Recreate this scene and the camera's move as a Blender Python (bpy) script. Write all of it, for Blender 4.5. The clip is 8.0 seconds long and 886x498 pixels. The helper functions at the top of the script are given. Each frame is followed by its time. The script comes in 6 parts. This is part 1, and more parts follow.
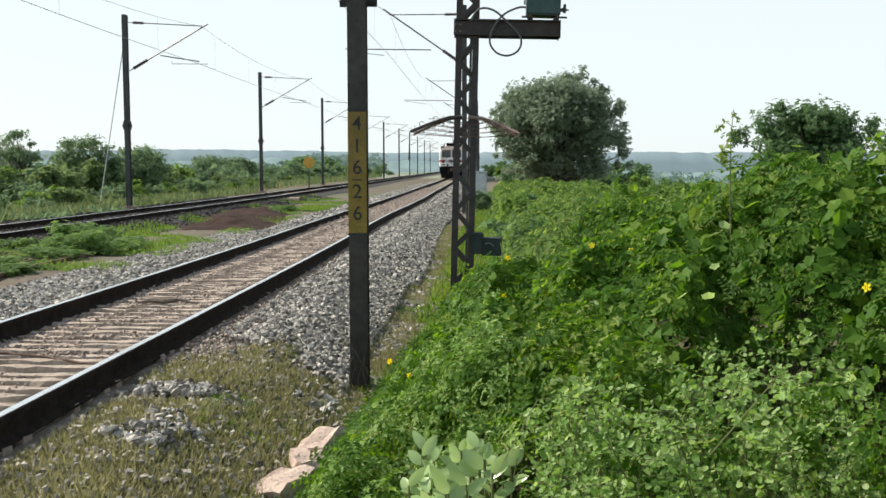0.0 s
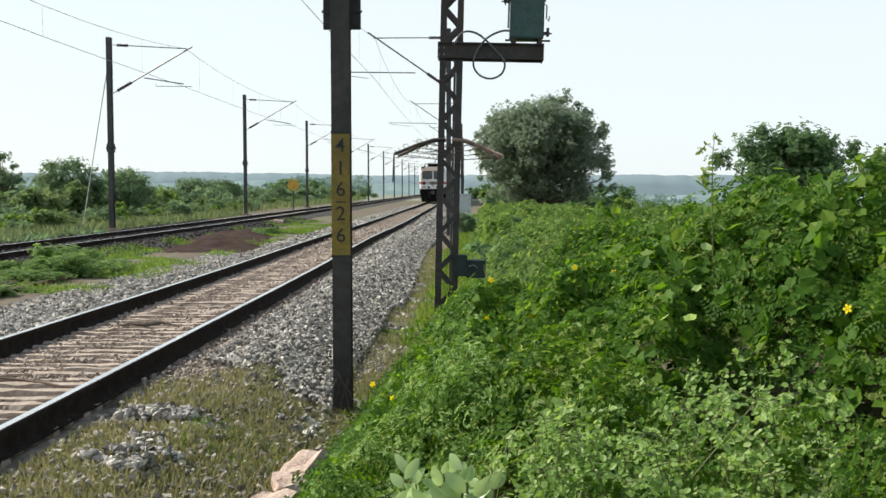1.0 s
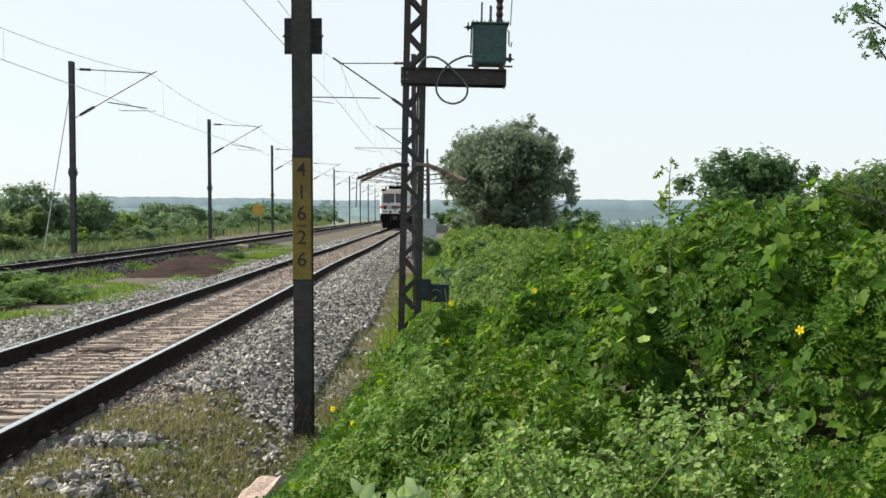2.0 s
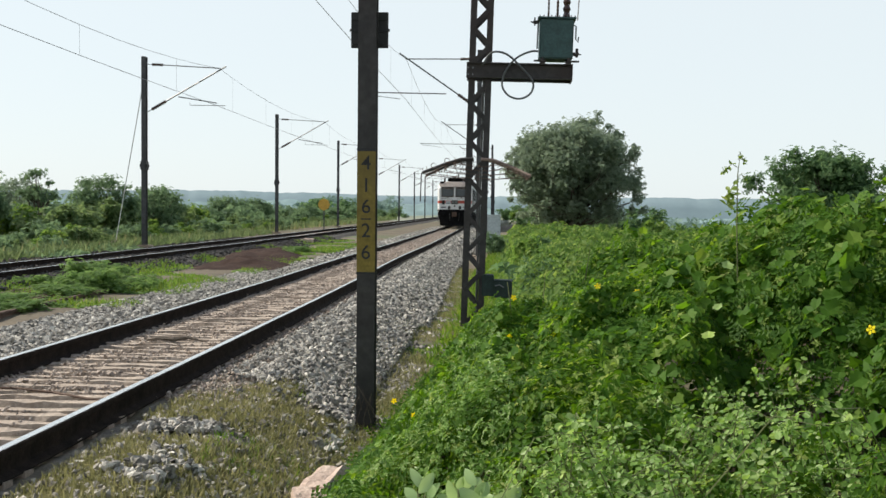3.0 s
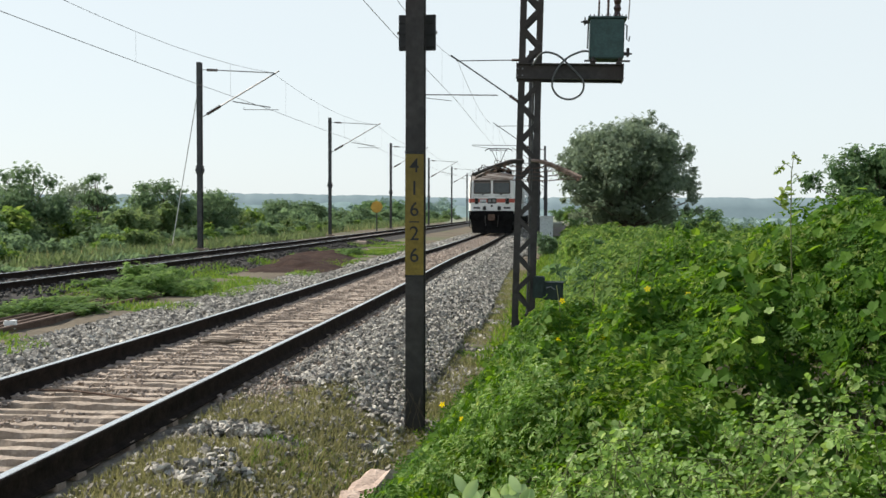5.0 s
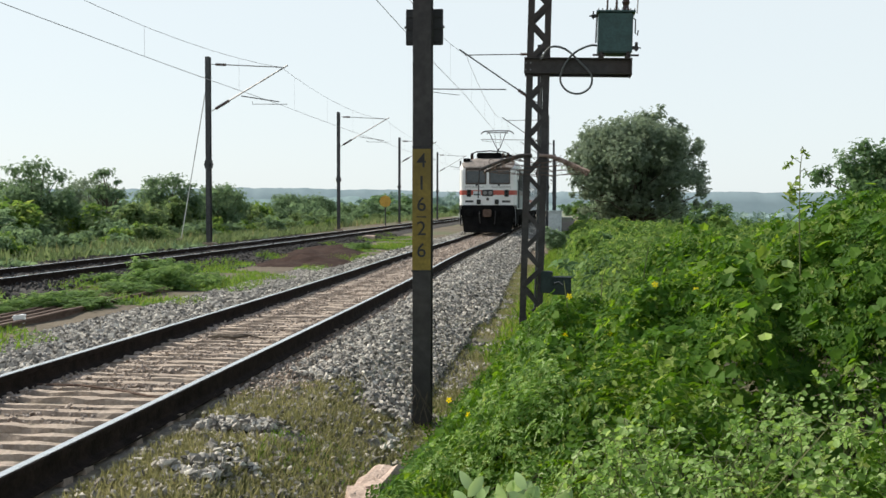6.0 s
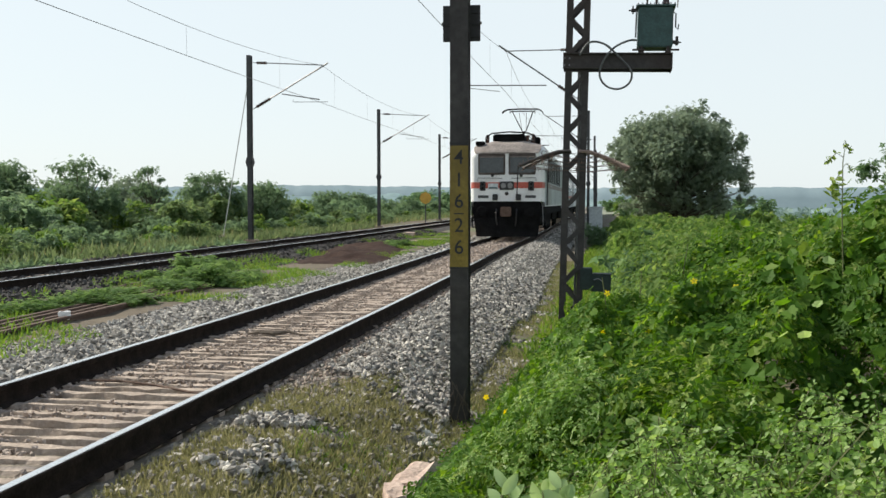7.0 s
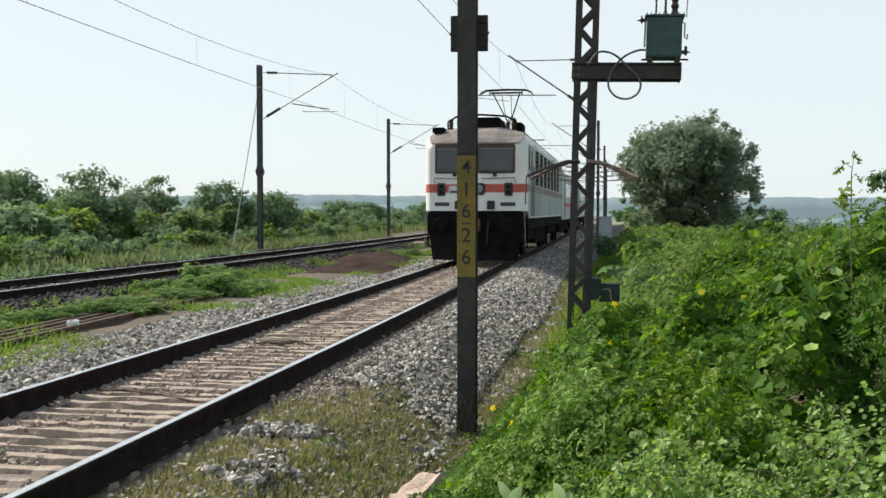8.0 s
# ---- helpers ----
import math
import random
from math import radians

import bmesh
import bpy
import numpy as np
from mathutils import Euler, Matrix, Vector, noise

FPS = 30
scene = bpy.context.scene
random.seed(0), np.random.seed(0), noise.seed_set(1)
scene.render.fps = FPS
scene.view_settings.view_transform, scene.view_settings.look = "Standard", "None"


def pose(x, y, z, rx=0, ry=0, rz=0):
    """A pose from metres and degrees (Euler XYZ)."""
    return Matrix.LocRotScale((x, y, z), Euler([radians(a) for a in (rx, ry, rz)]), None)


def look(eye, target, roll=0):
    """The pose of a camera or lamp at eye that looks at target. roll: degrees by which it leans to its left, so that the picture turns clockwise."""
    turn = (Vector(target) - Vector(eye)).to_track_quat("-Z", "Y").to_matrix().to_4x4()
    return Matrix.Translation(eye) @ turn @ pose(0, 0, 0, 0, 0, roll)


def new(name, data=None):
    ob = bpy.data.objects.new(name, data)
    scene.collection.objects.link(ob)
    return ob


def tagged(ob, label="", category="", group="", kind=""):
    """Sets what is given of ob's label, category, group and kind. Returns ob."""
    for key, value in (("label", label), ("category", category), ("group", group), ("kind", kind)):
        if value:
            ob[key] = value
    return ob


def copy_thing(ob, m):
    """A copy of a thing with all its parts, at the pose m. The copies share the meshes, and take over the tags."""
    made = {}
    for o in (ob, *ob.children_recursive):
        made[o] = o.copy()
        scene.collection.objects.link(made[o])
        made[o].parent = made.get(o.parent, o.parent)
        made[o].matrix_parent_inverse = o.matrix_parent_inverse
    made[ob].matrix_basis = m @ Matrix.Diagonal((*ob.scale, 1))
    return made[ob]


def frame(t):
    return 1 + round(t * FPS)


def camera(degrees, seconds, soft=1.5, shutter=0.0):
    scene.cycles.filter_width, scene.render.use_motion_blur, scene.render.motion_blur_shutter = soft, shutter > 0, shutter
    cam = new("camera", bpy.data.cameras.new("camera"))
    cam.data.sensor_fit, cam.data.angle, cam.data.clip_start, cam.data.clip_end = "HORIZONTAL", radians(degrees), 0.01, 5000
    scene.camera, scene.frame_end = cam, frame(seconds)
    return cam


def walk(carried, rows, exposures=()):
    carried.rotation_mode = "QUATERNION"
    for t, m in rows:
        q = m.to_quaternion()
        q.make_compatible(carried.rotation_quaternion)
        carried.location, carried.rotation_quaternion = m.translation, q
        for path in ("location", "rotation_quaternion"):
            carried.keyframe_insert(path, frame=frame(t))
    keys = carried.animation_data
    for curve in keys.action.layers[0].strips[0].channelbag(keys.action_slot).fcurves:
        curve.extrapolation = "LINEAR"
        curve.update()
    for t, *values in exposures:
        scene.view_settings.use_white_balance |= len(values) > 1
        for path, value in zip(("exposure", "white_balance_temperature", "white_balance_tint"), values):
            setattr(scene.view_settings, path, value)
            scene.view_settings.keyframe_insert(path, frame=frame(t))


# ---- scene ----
EXPO = 0.16
cam = camera(47.07, 8.0, soft=1.5)
PATH = [
    (0, pose(3.553, -0.032, 1.372, 85.616, 0, 2.059) @ pose(0, 0, 0, 0, 0, -0.130)),
    (0.5, pose(3.559, -0.030, 1.369, 86.478, 0, 1.043) @ pose(0, 0, 0, 0, 0, 0.052)),
    (1, pose(3.562, -0.026, 1.369, 86.877, 0, 1.189) @ pose(0, 0, 0, 0, 0, -0.105)),
    (1.5, pose(3.578, -0.028, 1.370, 87.843, 0, -0.139) @ pose(0, 0, 0, 0, 0, -0.316)),
    (1.7, pose(3.592, -0.029, 1.368, 88.381, 0, -0.906) @ pose(0, 0, 0, 0, 0, -0.217)),
    (2.8, pose(3.609, -0.030, 1.344, 87.783, 0, 1.865) @ pose(0, 0, 0, 0, 0, 0.376)),
    (3, pose(3.609, -0.027, 1.344, 88.055, 0, 2.891) @ pose(0, 0, 0, 0, 0, 0.500)),
    (3.5, pose(3.623, -0.012, 1.344, 88.220, 0, 3.872) @ pose(0, 0, 0, 0, 0, 0.717)),
    (4, pose(3.631, -0.004, 1.346, 88.036, 0, 3.875) @ pose(0, 0, 0, 0, 0, 0.265)),
    (4.5, pose(3.645, 0.006, 1.347, 87.761, 0, 4.211) @ pose(0, 0, 0, 0, 0, 0.141)),
    (4.7, pose(3.643, 0.009, 1.351, 88.148, 0, 4.965) @ pose(0, 0, 0, 0, 0, 0.064)),
    (5.8, pose(3.648, 0.026, 1.353, 87.901, 0, 6.589) @ pose(0, 0, 0, 0, 0, 0.278)),
    (6, pose(3.654, 0.030, 1.357, 87.812, 0, 6.372) @ pose(0, 0, 0, 0, 0, 0.128)),
    (6.5, pose(3.664, 0.042, 1.357, 87.838, 0, 7.322) @ pose(0, 0, 0, 0, 0, 0.056)),
    (7, pose(3.677, 0.047, 1.358, 87.621, 0, 8.658) @ pose(0, 0, 0, 0, 0, -0.070)),
    (7.5, pose(3.690, 0.056, 1.357, 87.646, 0, 8.786) @ pose(0, 0, 0, 0, 0, 0.191)),
    (8, pose(3.695, 0.068, 1.361, 88.159, 0, 9.208) @ pose(0, 0, 0, 0, 0, 0.014)),
]
walk(cam, PATH, exposures=[(0.0, EXPO + 0.12), (1.6, EXPO + 0.10), (3.0, EXPO), (8.0, EXPO)])

# ---- light ----
SUN_FROM = Vector((-0.78, 0.22, 0.68)).normalized()
world = bpy.data.worlds.new("world")
scene.world = world
world.use_nodes = True
wn = world.node_tree.nodes
sky = wn.new("ShaderNodeTexSky")
sky.sky_type = "NISHITA"
sky.sun_disc = False
sky.sun_elevation = math.asin(SUN_FROM.z)
sky.sun_rotation = math.atan2(SUN_FROM.x, SUN_FROM.y)
sky.air_density, sky.dust_density, sky.ozone_density = 1.0, 1.0, 1.0
wn["Background"].inputs["Strength"].default_value = 0.12
haze = wn.new("ShaderNodeMix")  # a milky, humid sky: the blue dome seen through even white haze
haze.data_type = "RGBA"
up = wn.new("ShaderNodeTexCoord")
xyz = wn.new("ShaderNodeSeparateXYZ")
thin = wn.new("ShaderNodeMapRange")  # the haze thins out towards the zenith
thin.interpolation_type = "SMOOTHSTEP"
thin.inputs[1].default_value, thin.inputs[2].default_value, thin.inputs[3].default_value, thin.inputs[4].default_value = 0.22, 0.80, 0.85, 0.12
world.node_tree.links.new(up.outputs["Generated"], xyz.inputs[0])
world.node_tree.links.new(xyz.outputs["Z"], thin.inputs[0])
world.node_tree.links.new(thin.outputs[0], haze.inputs[0])
haze.inputs[7].default_value = (6.55, 7.15, 7.32, 1)
world.node_tree.links.new(sky.outputs[0], haze.inputs[6])
world.node_tree.links.new(haze.outputs[2], wn["Background"].inputs["Color"])
sun = new("sun", bpy.data.lights.new("sun", "SUN"))
sun.data.energy, sun.data.angle, sun.data.color = 5.0, radians(0.6), (1.0, 0.93, 0.80)
sun.matrix_world = look(SUN_FROM * 50, (0, 0, 0))

# ---- materials ----
def surf(name, c1, c2, scale=8.0, rough=0.8, metal=0.0, bump=0.15, stain=None, island=0.0, fine=6.0, spec=0.5, grain=0.55):
    """A surface of two colours at two scales, with fine relief; island: variation from piece to piece."""
    m = bpy.data.materials.new(name)
    m.use_nodes = True
    n, l = m.node_tree.nodes, m.node_tree.links
    b = n["Principled BSDF"]
    tc = n.new("ShaderNodeTexCoord")
    n1, n2 = n.new("ShaderNodeTexNoise"), n.new("ShaderNodeTexNoise")
    n1.inputs["Scale"].default_value, n1.inputs["Detail"].default_value = scale, 8
    n2.inputs["Scale"].default_value, n2.inputs["Detail"].default_value = scale * fine, 5
    for q in (n1, n2):
        l.new(tc.outputs["Object"], q.inputs["Vector"])
    ramp = n.new("ShaderNodeValToRGB")
    ramp.color_ramp.elements[0].position, ramp.color_ramp.elements[1].position = 0.32, 0.68
    ramp.color_ramp.elements[0].color, ramp.color_ramp.elements[1].color = (*c1, 1), (*c2, 1)
    l.new(n1.outputs["Fac"], ramp.inputs["Fac"])
    mix = n.new("ShaderNodeMix")
    mix.data_type, mix.blend_type = "RGBA", "OVERLAY"
    mix.inputs[0].default_value = grain
    l.new(ramp.outputs["Color"], mix.inputs[6])
    l.new(n2.outputs["Fac"], mix.inputs[7])
    out = mix.outputs[2]
    if stain:
        n3, r3, m3 = n.new("ShaderNodeTexNoise"), n.new("ShaderNodeValToRGB"), n.new("ShaderNodeMix")
        n3.inputs["Scale"].default_value, n3.inputs["Detail"].default_value = scale * 0.17, 6
        l.new(tc.outputs["Object"], n3.inputs["Vector"])
        r3.color_ramp.elements[0].position, r3.color_ramp.elements[1].position = 0.48, 0.66
        l.new(n3.outputs["Fac"], r3.inputs["Fac"])
        m3.data_type = "RGBA"
        m3.inputs[7].default_value = (*stain, 1)
        l.new(r3.outputs["Color"], m3.inputs[0])
        l.new(out, m3.inputs[6])
        out = m3.outputs[2]
    if island:
        g, hsv, mr = n.new("ShaderNodeNewGeometry"), n.new("ShaderNodeHueSaturation"), n.new("ShaderNodeMapRange")
        mr.inputs[3].default_value, mr.inputs[4].default_value = 1 - island, 1 + island
        l.new(g.outputs["Random Per Island"], mr.inputs[0])
        l.new(mr.outputs[0], hsv.inputs["Value"])
        l.new(out, hsv.inputs["Color"])
        out = hsv.outputs["Color"]
    l.new(out, b.inputs["Base Color"])
    b.inputs["Roughness"].default_value, b.inputs["Metallic"].default_value = rough, metal
    b.inputs["Specular IOR Level"].default_value = spec
    if bump:
        bp = n.new("ShaderNodeBump")
        bp.inputs["Strength"].default_value, bp.inputs["Distance"].default_value = min(1, bump * 2), 0.02
        l.new(n2.outputs["Fac"], bp.inputs["Height"])
        l.new(bp.outputs["Normal"], b.inputs["Normal"])
    return m


def foliage(name, dark, light, young=None, shine=0.4, rough=0.6, young_at=0.86, spec=0.12):
    """Leaves: colour varies leaf by leaf and patch by patch, and light shines through them."""
    m = bpy.data.materials.new(name)
    m.use_nodes = True
    n, l = m.node_tree.nodes, m.node_tree.links
    b, o = n["Principled BSDF"], n["Material Output"]
    g, tc, ns = n.new("ShaderNodeNewGeometry"), n.new("ShaderNodeTexCoord"), n.new("ShaderNodeTexNoise")
    ns.inputs["Scale"].default_value = 1.3
    l.new(tc.outputs["Object"], ns.inputs["Vector"])
    r = n.new("ShaderNodeValToRGB")
    e = r.color_ramp.elements
    e[0].color, e[1].color = (*dark, 1), (*(young or light), 1)
    k = e.new(young_at - 0.2)
    k.color = (*light, 1)
    mx = n.new("ShaderNodeMath")
    mx.operation = "MULTIPLY_ADD"
    mx.inputs[1].default_value, mx.inputs[2].default_value = 0.6, -0.05
    l.new(ns.outputs["Fac"], mx.inputs[0])
    ad = n.new("ShaderNodeMath")
    ad.operation = "MULTIPLY_ADD"
    ad.inputs[1].default_value = 0.62
    l.new(g.outputs["Random Per Island"], ad.inputs[0])
    l.new(mx.outputs[0], ad.inputs[2])
    l.new(ad.outputs[0], r.inputs["Fac"])
    l.new(r.outputs["Color"], b.inputs["Base Color"])
    b.inputs["Roughness"].default_value = rough
    b.inputs["Specular IOR Level"].default_value = spec
    t, ms, hs = n.new("ShaderNodeBsdfTranslucent"), n.new("ShaderNodeMixShader"), n.new("ShaderNodeHueSaturation")
    hs.inputs["Hue"].default_value, hs.inputs["Saturation"].default_value, hs.inputs["Value"].default_value = 0.485, 1.1, 1.5
    l.new(r.outputs["Color"], hs.inputs["Color"])
    l.new(hs.outputs["Color"], t.inputs["Color"])
    ms.inputs[0].default_value = shine
    l.new(b.outputs[0], ms.inputs[1])
    l.new(t.outputs[0], ms.inputs[2])
    l.new(ms.outputs[0], o.inputs["Surface"])
    return m


M_SOIL = surf("soil", (0.09, 0.071, 0.047), (0.15, 0.12, 0.078), 0.6, 0.95, bump=0.4, stain=(0.10, 0.115, 0.05), fine=14)
M_MOUND = surf("red_soil", (0.034, 0.021, 0.017), (0.06, 0.038, 0.03), 2.0, 0.98, bump=0.5, spec=0.1)
M_BED = surf("ballast_bed", (0.15, 0.13, 0.10), (0.28, 0.24, 0.185), 9.0, 0.95, bump=0.8, stain=(0.12, 0.10, 0.06), fine=4)
M_STONE = surf("ballast_stone", (0.18, 0.168, 0.148), (0.45, 0.425, 0.375), 6.0, 0.9, bump=0.3, island=0.75)
M_STONE_DIRTY = surf("dusty_stone", (0.28, 0.225, 0.185), (0.44, 0.37, 0.31), 6.0, 0.95, bump=0.3, island=0.4)
M_STONE_DUSTY = surf("grey_brown_stone", (0.22, 0.20, 0.165), (0.40, 0.37, 0.31), 6.0, 0.95, bump=0.3, island=0.5)
# far track's dark ballast, with the rails' shade also put into its colour
M_STONE_DARK = surf("dark_stone", (0.035, 0.033, 0.031), (0.085, 0.08, 0.075), 6.0, 0.9, bump=0.3, island=0.5)
M_BED_DARK = surf("dark_bed", (0.028, 0.025, 0.021), (0.06, 0.054, 0.047), 9.0, 0.95, bump=0.8, fine=4)
M_TIE = surf("weathered_concrete", (0.33, 0.265, 0.21), (0.47, 0.385, 0.31), 5.0, 0.95, bump=0.35, stain=(0.25, 0.195, 0.15))
M_RAIL = surf("rail_steel_rust", (0.016, 0.012, 0.010), (0.034, 0.025, 0.02), 7.0, 0.95, 0.0, bump=0.15, spec=0.1)
M_RAILTOP = surf("polished_rail_head", (0.74, 0.73, 0.71), (0.84, 0.83, 0.81), 10.0, 0.24, 0.95, bump=0.02)
M_RUST = surf("rusty_steel", (0.085, 0.052, 0.038), (0.15, 0.10, 0.075), 5.0, 0.9, 0.1, bump=0.2)
M_MAST = surf("grey_painted_steel", (0.035, 0.032, 0.031), (0.06, 0.055, 0.052), 3.0, 0.65, 0.3, bump=0.12, stain=(0.055, 0.038, 0.03))
M_MASTFAR = surf("galvanised_mast", (0.05, 0.05, 0.052), (0.085, 0.085, 0.085), 2.0, 0.6, 0.4, bump=0.1)
M_GALV = surf("galvanised_tube", (0.16, 0.16, 0.165), (0.26, 0.26, 0.26), 6.0, 0.5, 0.6, bump=0.05)
# wire made a paler grey in its base colour, to look faint through haze
M_WIRE = surf("haze_paled_copper", (0.22, 0.22, 0.22), (0.30, 0.30, 0.30), 3.0, 0.5, 0.5, bump=0)
M_GUY = surf("pale_guy_wire", (0.55, 0.56, 0.52), (0.68, 0.68, 0.64), 3.0, 0.6, bump=0)
M_GUARD = surf("pale_rusty_arm", (0.22, 0.15, 0.12), (0.36, 0.28, 0.24), 12.0, 0.9, bump=0.2)
M_INSUL = surf("brown_porcelain", (0.045, 0.025, 0.02), (0.07, 0.04, 0.03), 9.0, 0.25, bump=0)
M_YELLOW = surf("faded_yellow_paint", (0.19, 0.135, 0.022), (0.27, 0.195, 0.035), 6.0, 0.75, bump=0.1, stain=(0.14, 0.10, 0.03))
M_BLACK = surf("black_paint", (0.012, 0.012, 0.012), (0.025, 0.025, 0.025), 9.0, 0.6, bump=0.05)
M_TXGREEN = surf("dark_green_enamel", (0.018, 0.055, 0.052), (0.03, 0.08, 0.075), 5.0, 0.5, bump=0.08)
# a blacker green than the transformer's enamel
M_BOX = surf("blackish_green_enamel", (0.01, 0.022, 0.02), (0.02, 0.038, 0.034), 5.0, 0.7, bump=0.08)
M_CABLE = surf("grey_cable", (0.07, 0.075, 0.075), (0.12, 0.125, 0.12), 9.0, 0.6, bump=0.05)
M_CABINET = surf("pale_grey_cabinet", (0.42, 0.46, 0.48), (0.52, 0.56, 0.57), 3.0, 0.6, bump=0.05)
M_SLAB = surf("pinkish_slab", (0.42, 0.31, 0.25), (0.58, 0.45, 0.37), 7.0, 0.9, bump=0.35)
M_WHITE = surf("white_paint", (0.76, 0.77, 0.76), (0.85, 0.85, 0.83), 2.0, 0.45, bump=0.03, stain=(0.60, 0.60, 0.57))
M_RED = surf("red_paint", (0.40, 0.075, 0.05), (0.50, 0.10, 0.065), 3.0, 0.45, bump=0.03)
# pale locomotive side, its shade put into a greyer base colour
M_SIDE = surf("shaded_green_grey_paint", (0.34, 0.385, 0.37), (0.43, 0.47, 0.455), 1.5, 0.5, bump=0.03, stain=(0.26, 0.28, 0.26))
M_ROOF = surf("dusty_roof", (0.22, 0.19, 0.17), (0.32, 0.28, 0.25), 2.0, 0.85, bump=0.1)
M_UNDER = surf("sooty_underframe", (0.006, 0.006, 0.006), (0.013, 0.013, 0.013), 3.0, 0.9, bump=0.15, spec=0.05)
M_COACH = surf("coach_paint", (0.46, 0.50, 0.52), (0.56, 0.59, 0.60), 2.0, 0.5, bump=0.03)
M_GLASS = surf("dark_glass", (0.035, 0.045, 0.05), (0.05, 0.06, 0.065), 2.0, 0.08, bump=0)
M_SURROUND = surf("brown_window_surround", (0.055, 0.042, 0.036), (0.10, 0.078, 0.066), 4.0, 0.8, bump=0.05)
M_LAMP = surf("lamp_glass", (0.16, 0.16, 0.16), (0.24, 0.24, 0.23), 9.0, 0.1, bump=0)
M_BARK = surf("bark", (0.07, 0.055, 0.04), (0.14, 0.115, 0.09), 5.0, 0.95, bump=0.5)
M_STEM = surf("green_stem", (0.09, 0.12, 0.035), (0.16, 0.17, 0.07), 6.0, 0.8, bump=0.1)
M_FIELD = surf("far_plain", (0.16, 0.19, 0.13), (0.24, 0.24, 0.18), 0.02, 1.0, bump=0, stain=(0.12, 0.18, 0.10))
# air haze is mixed into both hill colours: pale, bluish, low in contrast
M_HILL = surf("haze_tinted_woods", (0.20, 0.28, 0.285), (0.25, 0.33, 0.33), 0.012, 1.0, bump=0, spec=0.0, grain=0.45)
M_HILL2 = surf("haze_tinted_hills", (0.235, 0.31, 0.335), (0.27, 0.345, 0.37), 0.006, 1.0, bump=0, spec=0.0, grain=0.12)
M_FLOWER = foliage("yellow_petal", (0.78, 0.62, 0.01), (0.88, 0.74, 0.03), shine=0.4)
M_LEAF = foliage("vine_leaf", (0.033, 0.105, 0.014), (0.11, 0.23, 0.028), (0.26, 0.36, 0.065), 0.55, young_at=0.85, spec=0.22)
M_LEAF_FROND = foliage("feathery_leaf", (0.022, 0.070, 0.009), (0.072, 0.158, 0.018), (0.165, 0.255, 0.036), 0.5, young_at=0.88, spec=0.18)
M_LEAF_TIP = foliage("young_leaf_tip", (0.13, 0.22, 0.04), (0.23, 0.32, 0.07), (0.42, 0.45, 0.17), 0.5, spec=0.3)
M_LEAF_PALE = foliage("small_oval_leaf", (0.09, 0.20, 0.03), (0.24, 0.38, 0.10), (0.46, 0.56, 0.26), 0.45, 0.45, spec=0.3)
M_LEAF_BIG = foliage("milkweed_leaf", (0.24, 0.38, 0.12), (0.42, 0.55, 0.26), (0.60, 0.68, 0.44), 0.35, 0.25, spec=0.6)
# distance haze lightens and greys this leaf green in the base colour
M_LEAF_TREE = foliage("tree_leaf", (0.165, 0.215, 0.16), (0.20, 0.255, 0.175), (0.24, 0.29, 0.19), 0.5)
M_LEAF_DARK = foliage("dark_leaf", (0.06, 0.115, 0.055), (0.11, 0.19, 0.085), (0.18, 0.26, 0.12), 0.5)
M_LEAF_BUSH = foliage("roadside_leaf", (0.055, 0.12, 0.028), (0.13, 0.22, 0.055), (0.27, 0.335, 0.10), 0.5)
M_LEAF_FAR = foliage("dull_leaf", (0.075, 0.13, 0.055), (0.14, 0.205, 0.085), (0.22, 0.27, 0.12), 0.45)
M_LEAF_LEFT = foliage("roadside_tree_leaf", (0.11, 0.17, 0.095), (0.145, 0.22, 0.12), (0.20, 0.28, 0.14), 0.5)
M_LEAF_VERGE = foliage("verge_weed_leaf", (0.085, 0.16, 0.05), (0.15, 0.25, 0.085), (0.25, 0.33, 0.13), 0.5)
# leaf green turned pale blue-green, haze painted into the colour itself
M_LEAF_HAZE = foliage("haze_tinted_leaf", (0.15, 0.22, 0.20), (0.20, 0.28, 0.25), (0.25, 0.33, 0.28), 0.3)
M_GRASS = foliage("green_grass", (0.07, 0.15, 0.025), (0.14, 0.24, 0.04), (0.24, 0.28, 0.08), 0.45)
M_GRASS_TALL = foliage("tall_grass_blade", (0.10, 0.145, 0.065), (0.14, 0.19, 0.085), (0.19, 0.23, 0.115), 0.45)
M_DRY = foliage("dry_grass", (0.138, 0.142, 0.060), (0.232, 0.232, 0.108), (0.35, 0.325, 0.185), 0.4)


# ---- mesh helpers ----
def mesh_of(name, bm, material, smooth=False):
    me = bpy.data.meshes.new(name)
    bmesh.ops.recalc_face_normals(bm, faces=bm.faces[:])
    bm.to_mesh(me)
    bm.free()
    for mt in (material if isinstance(material, (list, tuple)) else [material]):
        me.materials.append(mt)
    if smooth:
        me.polygons.foreach_set("use_smooth", [True] * len(me.polygons))
    return me


def part(name, bm, material, parent, label="", smooth=False):
    ob = new(name, mesh_of(name, bm, material, smooth))
    ob.parent = parent
    return tagged(ob, label)


def thing(name, at, label, category, group="", kind=""):
    ob = new(name)
    ob.matrix_basis = at if isinstance(at, Matrix) else pose(*at)
    return tagged(ob, label, category, group, kind)


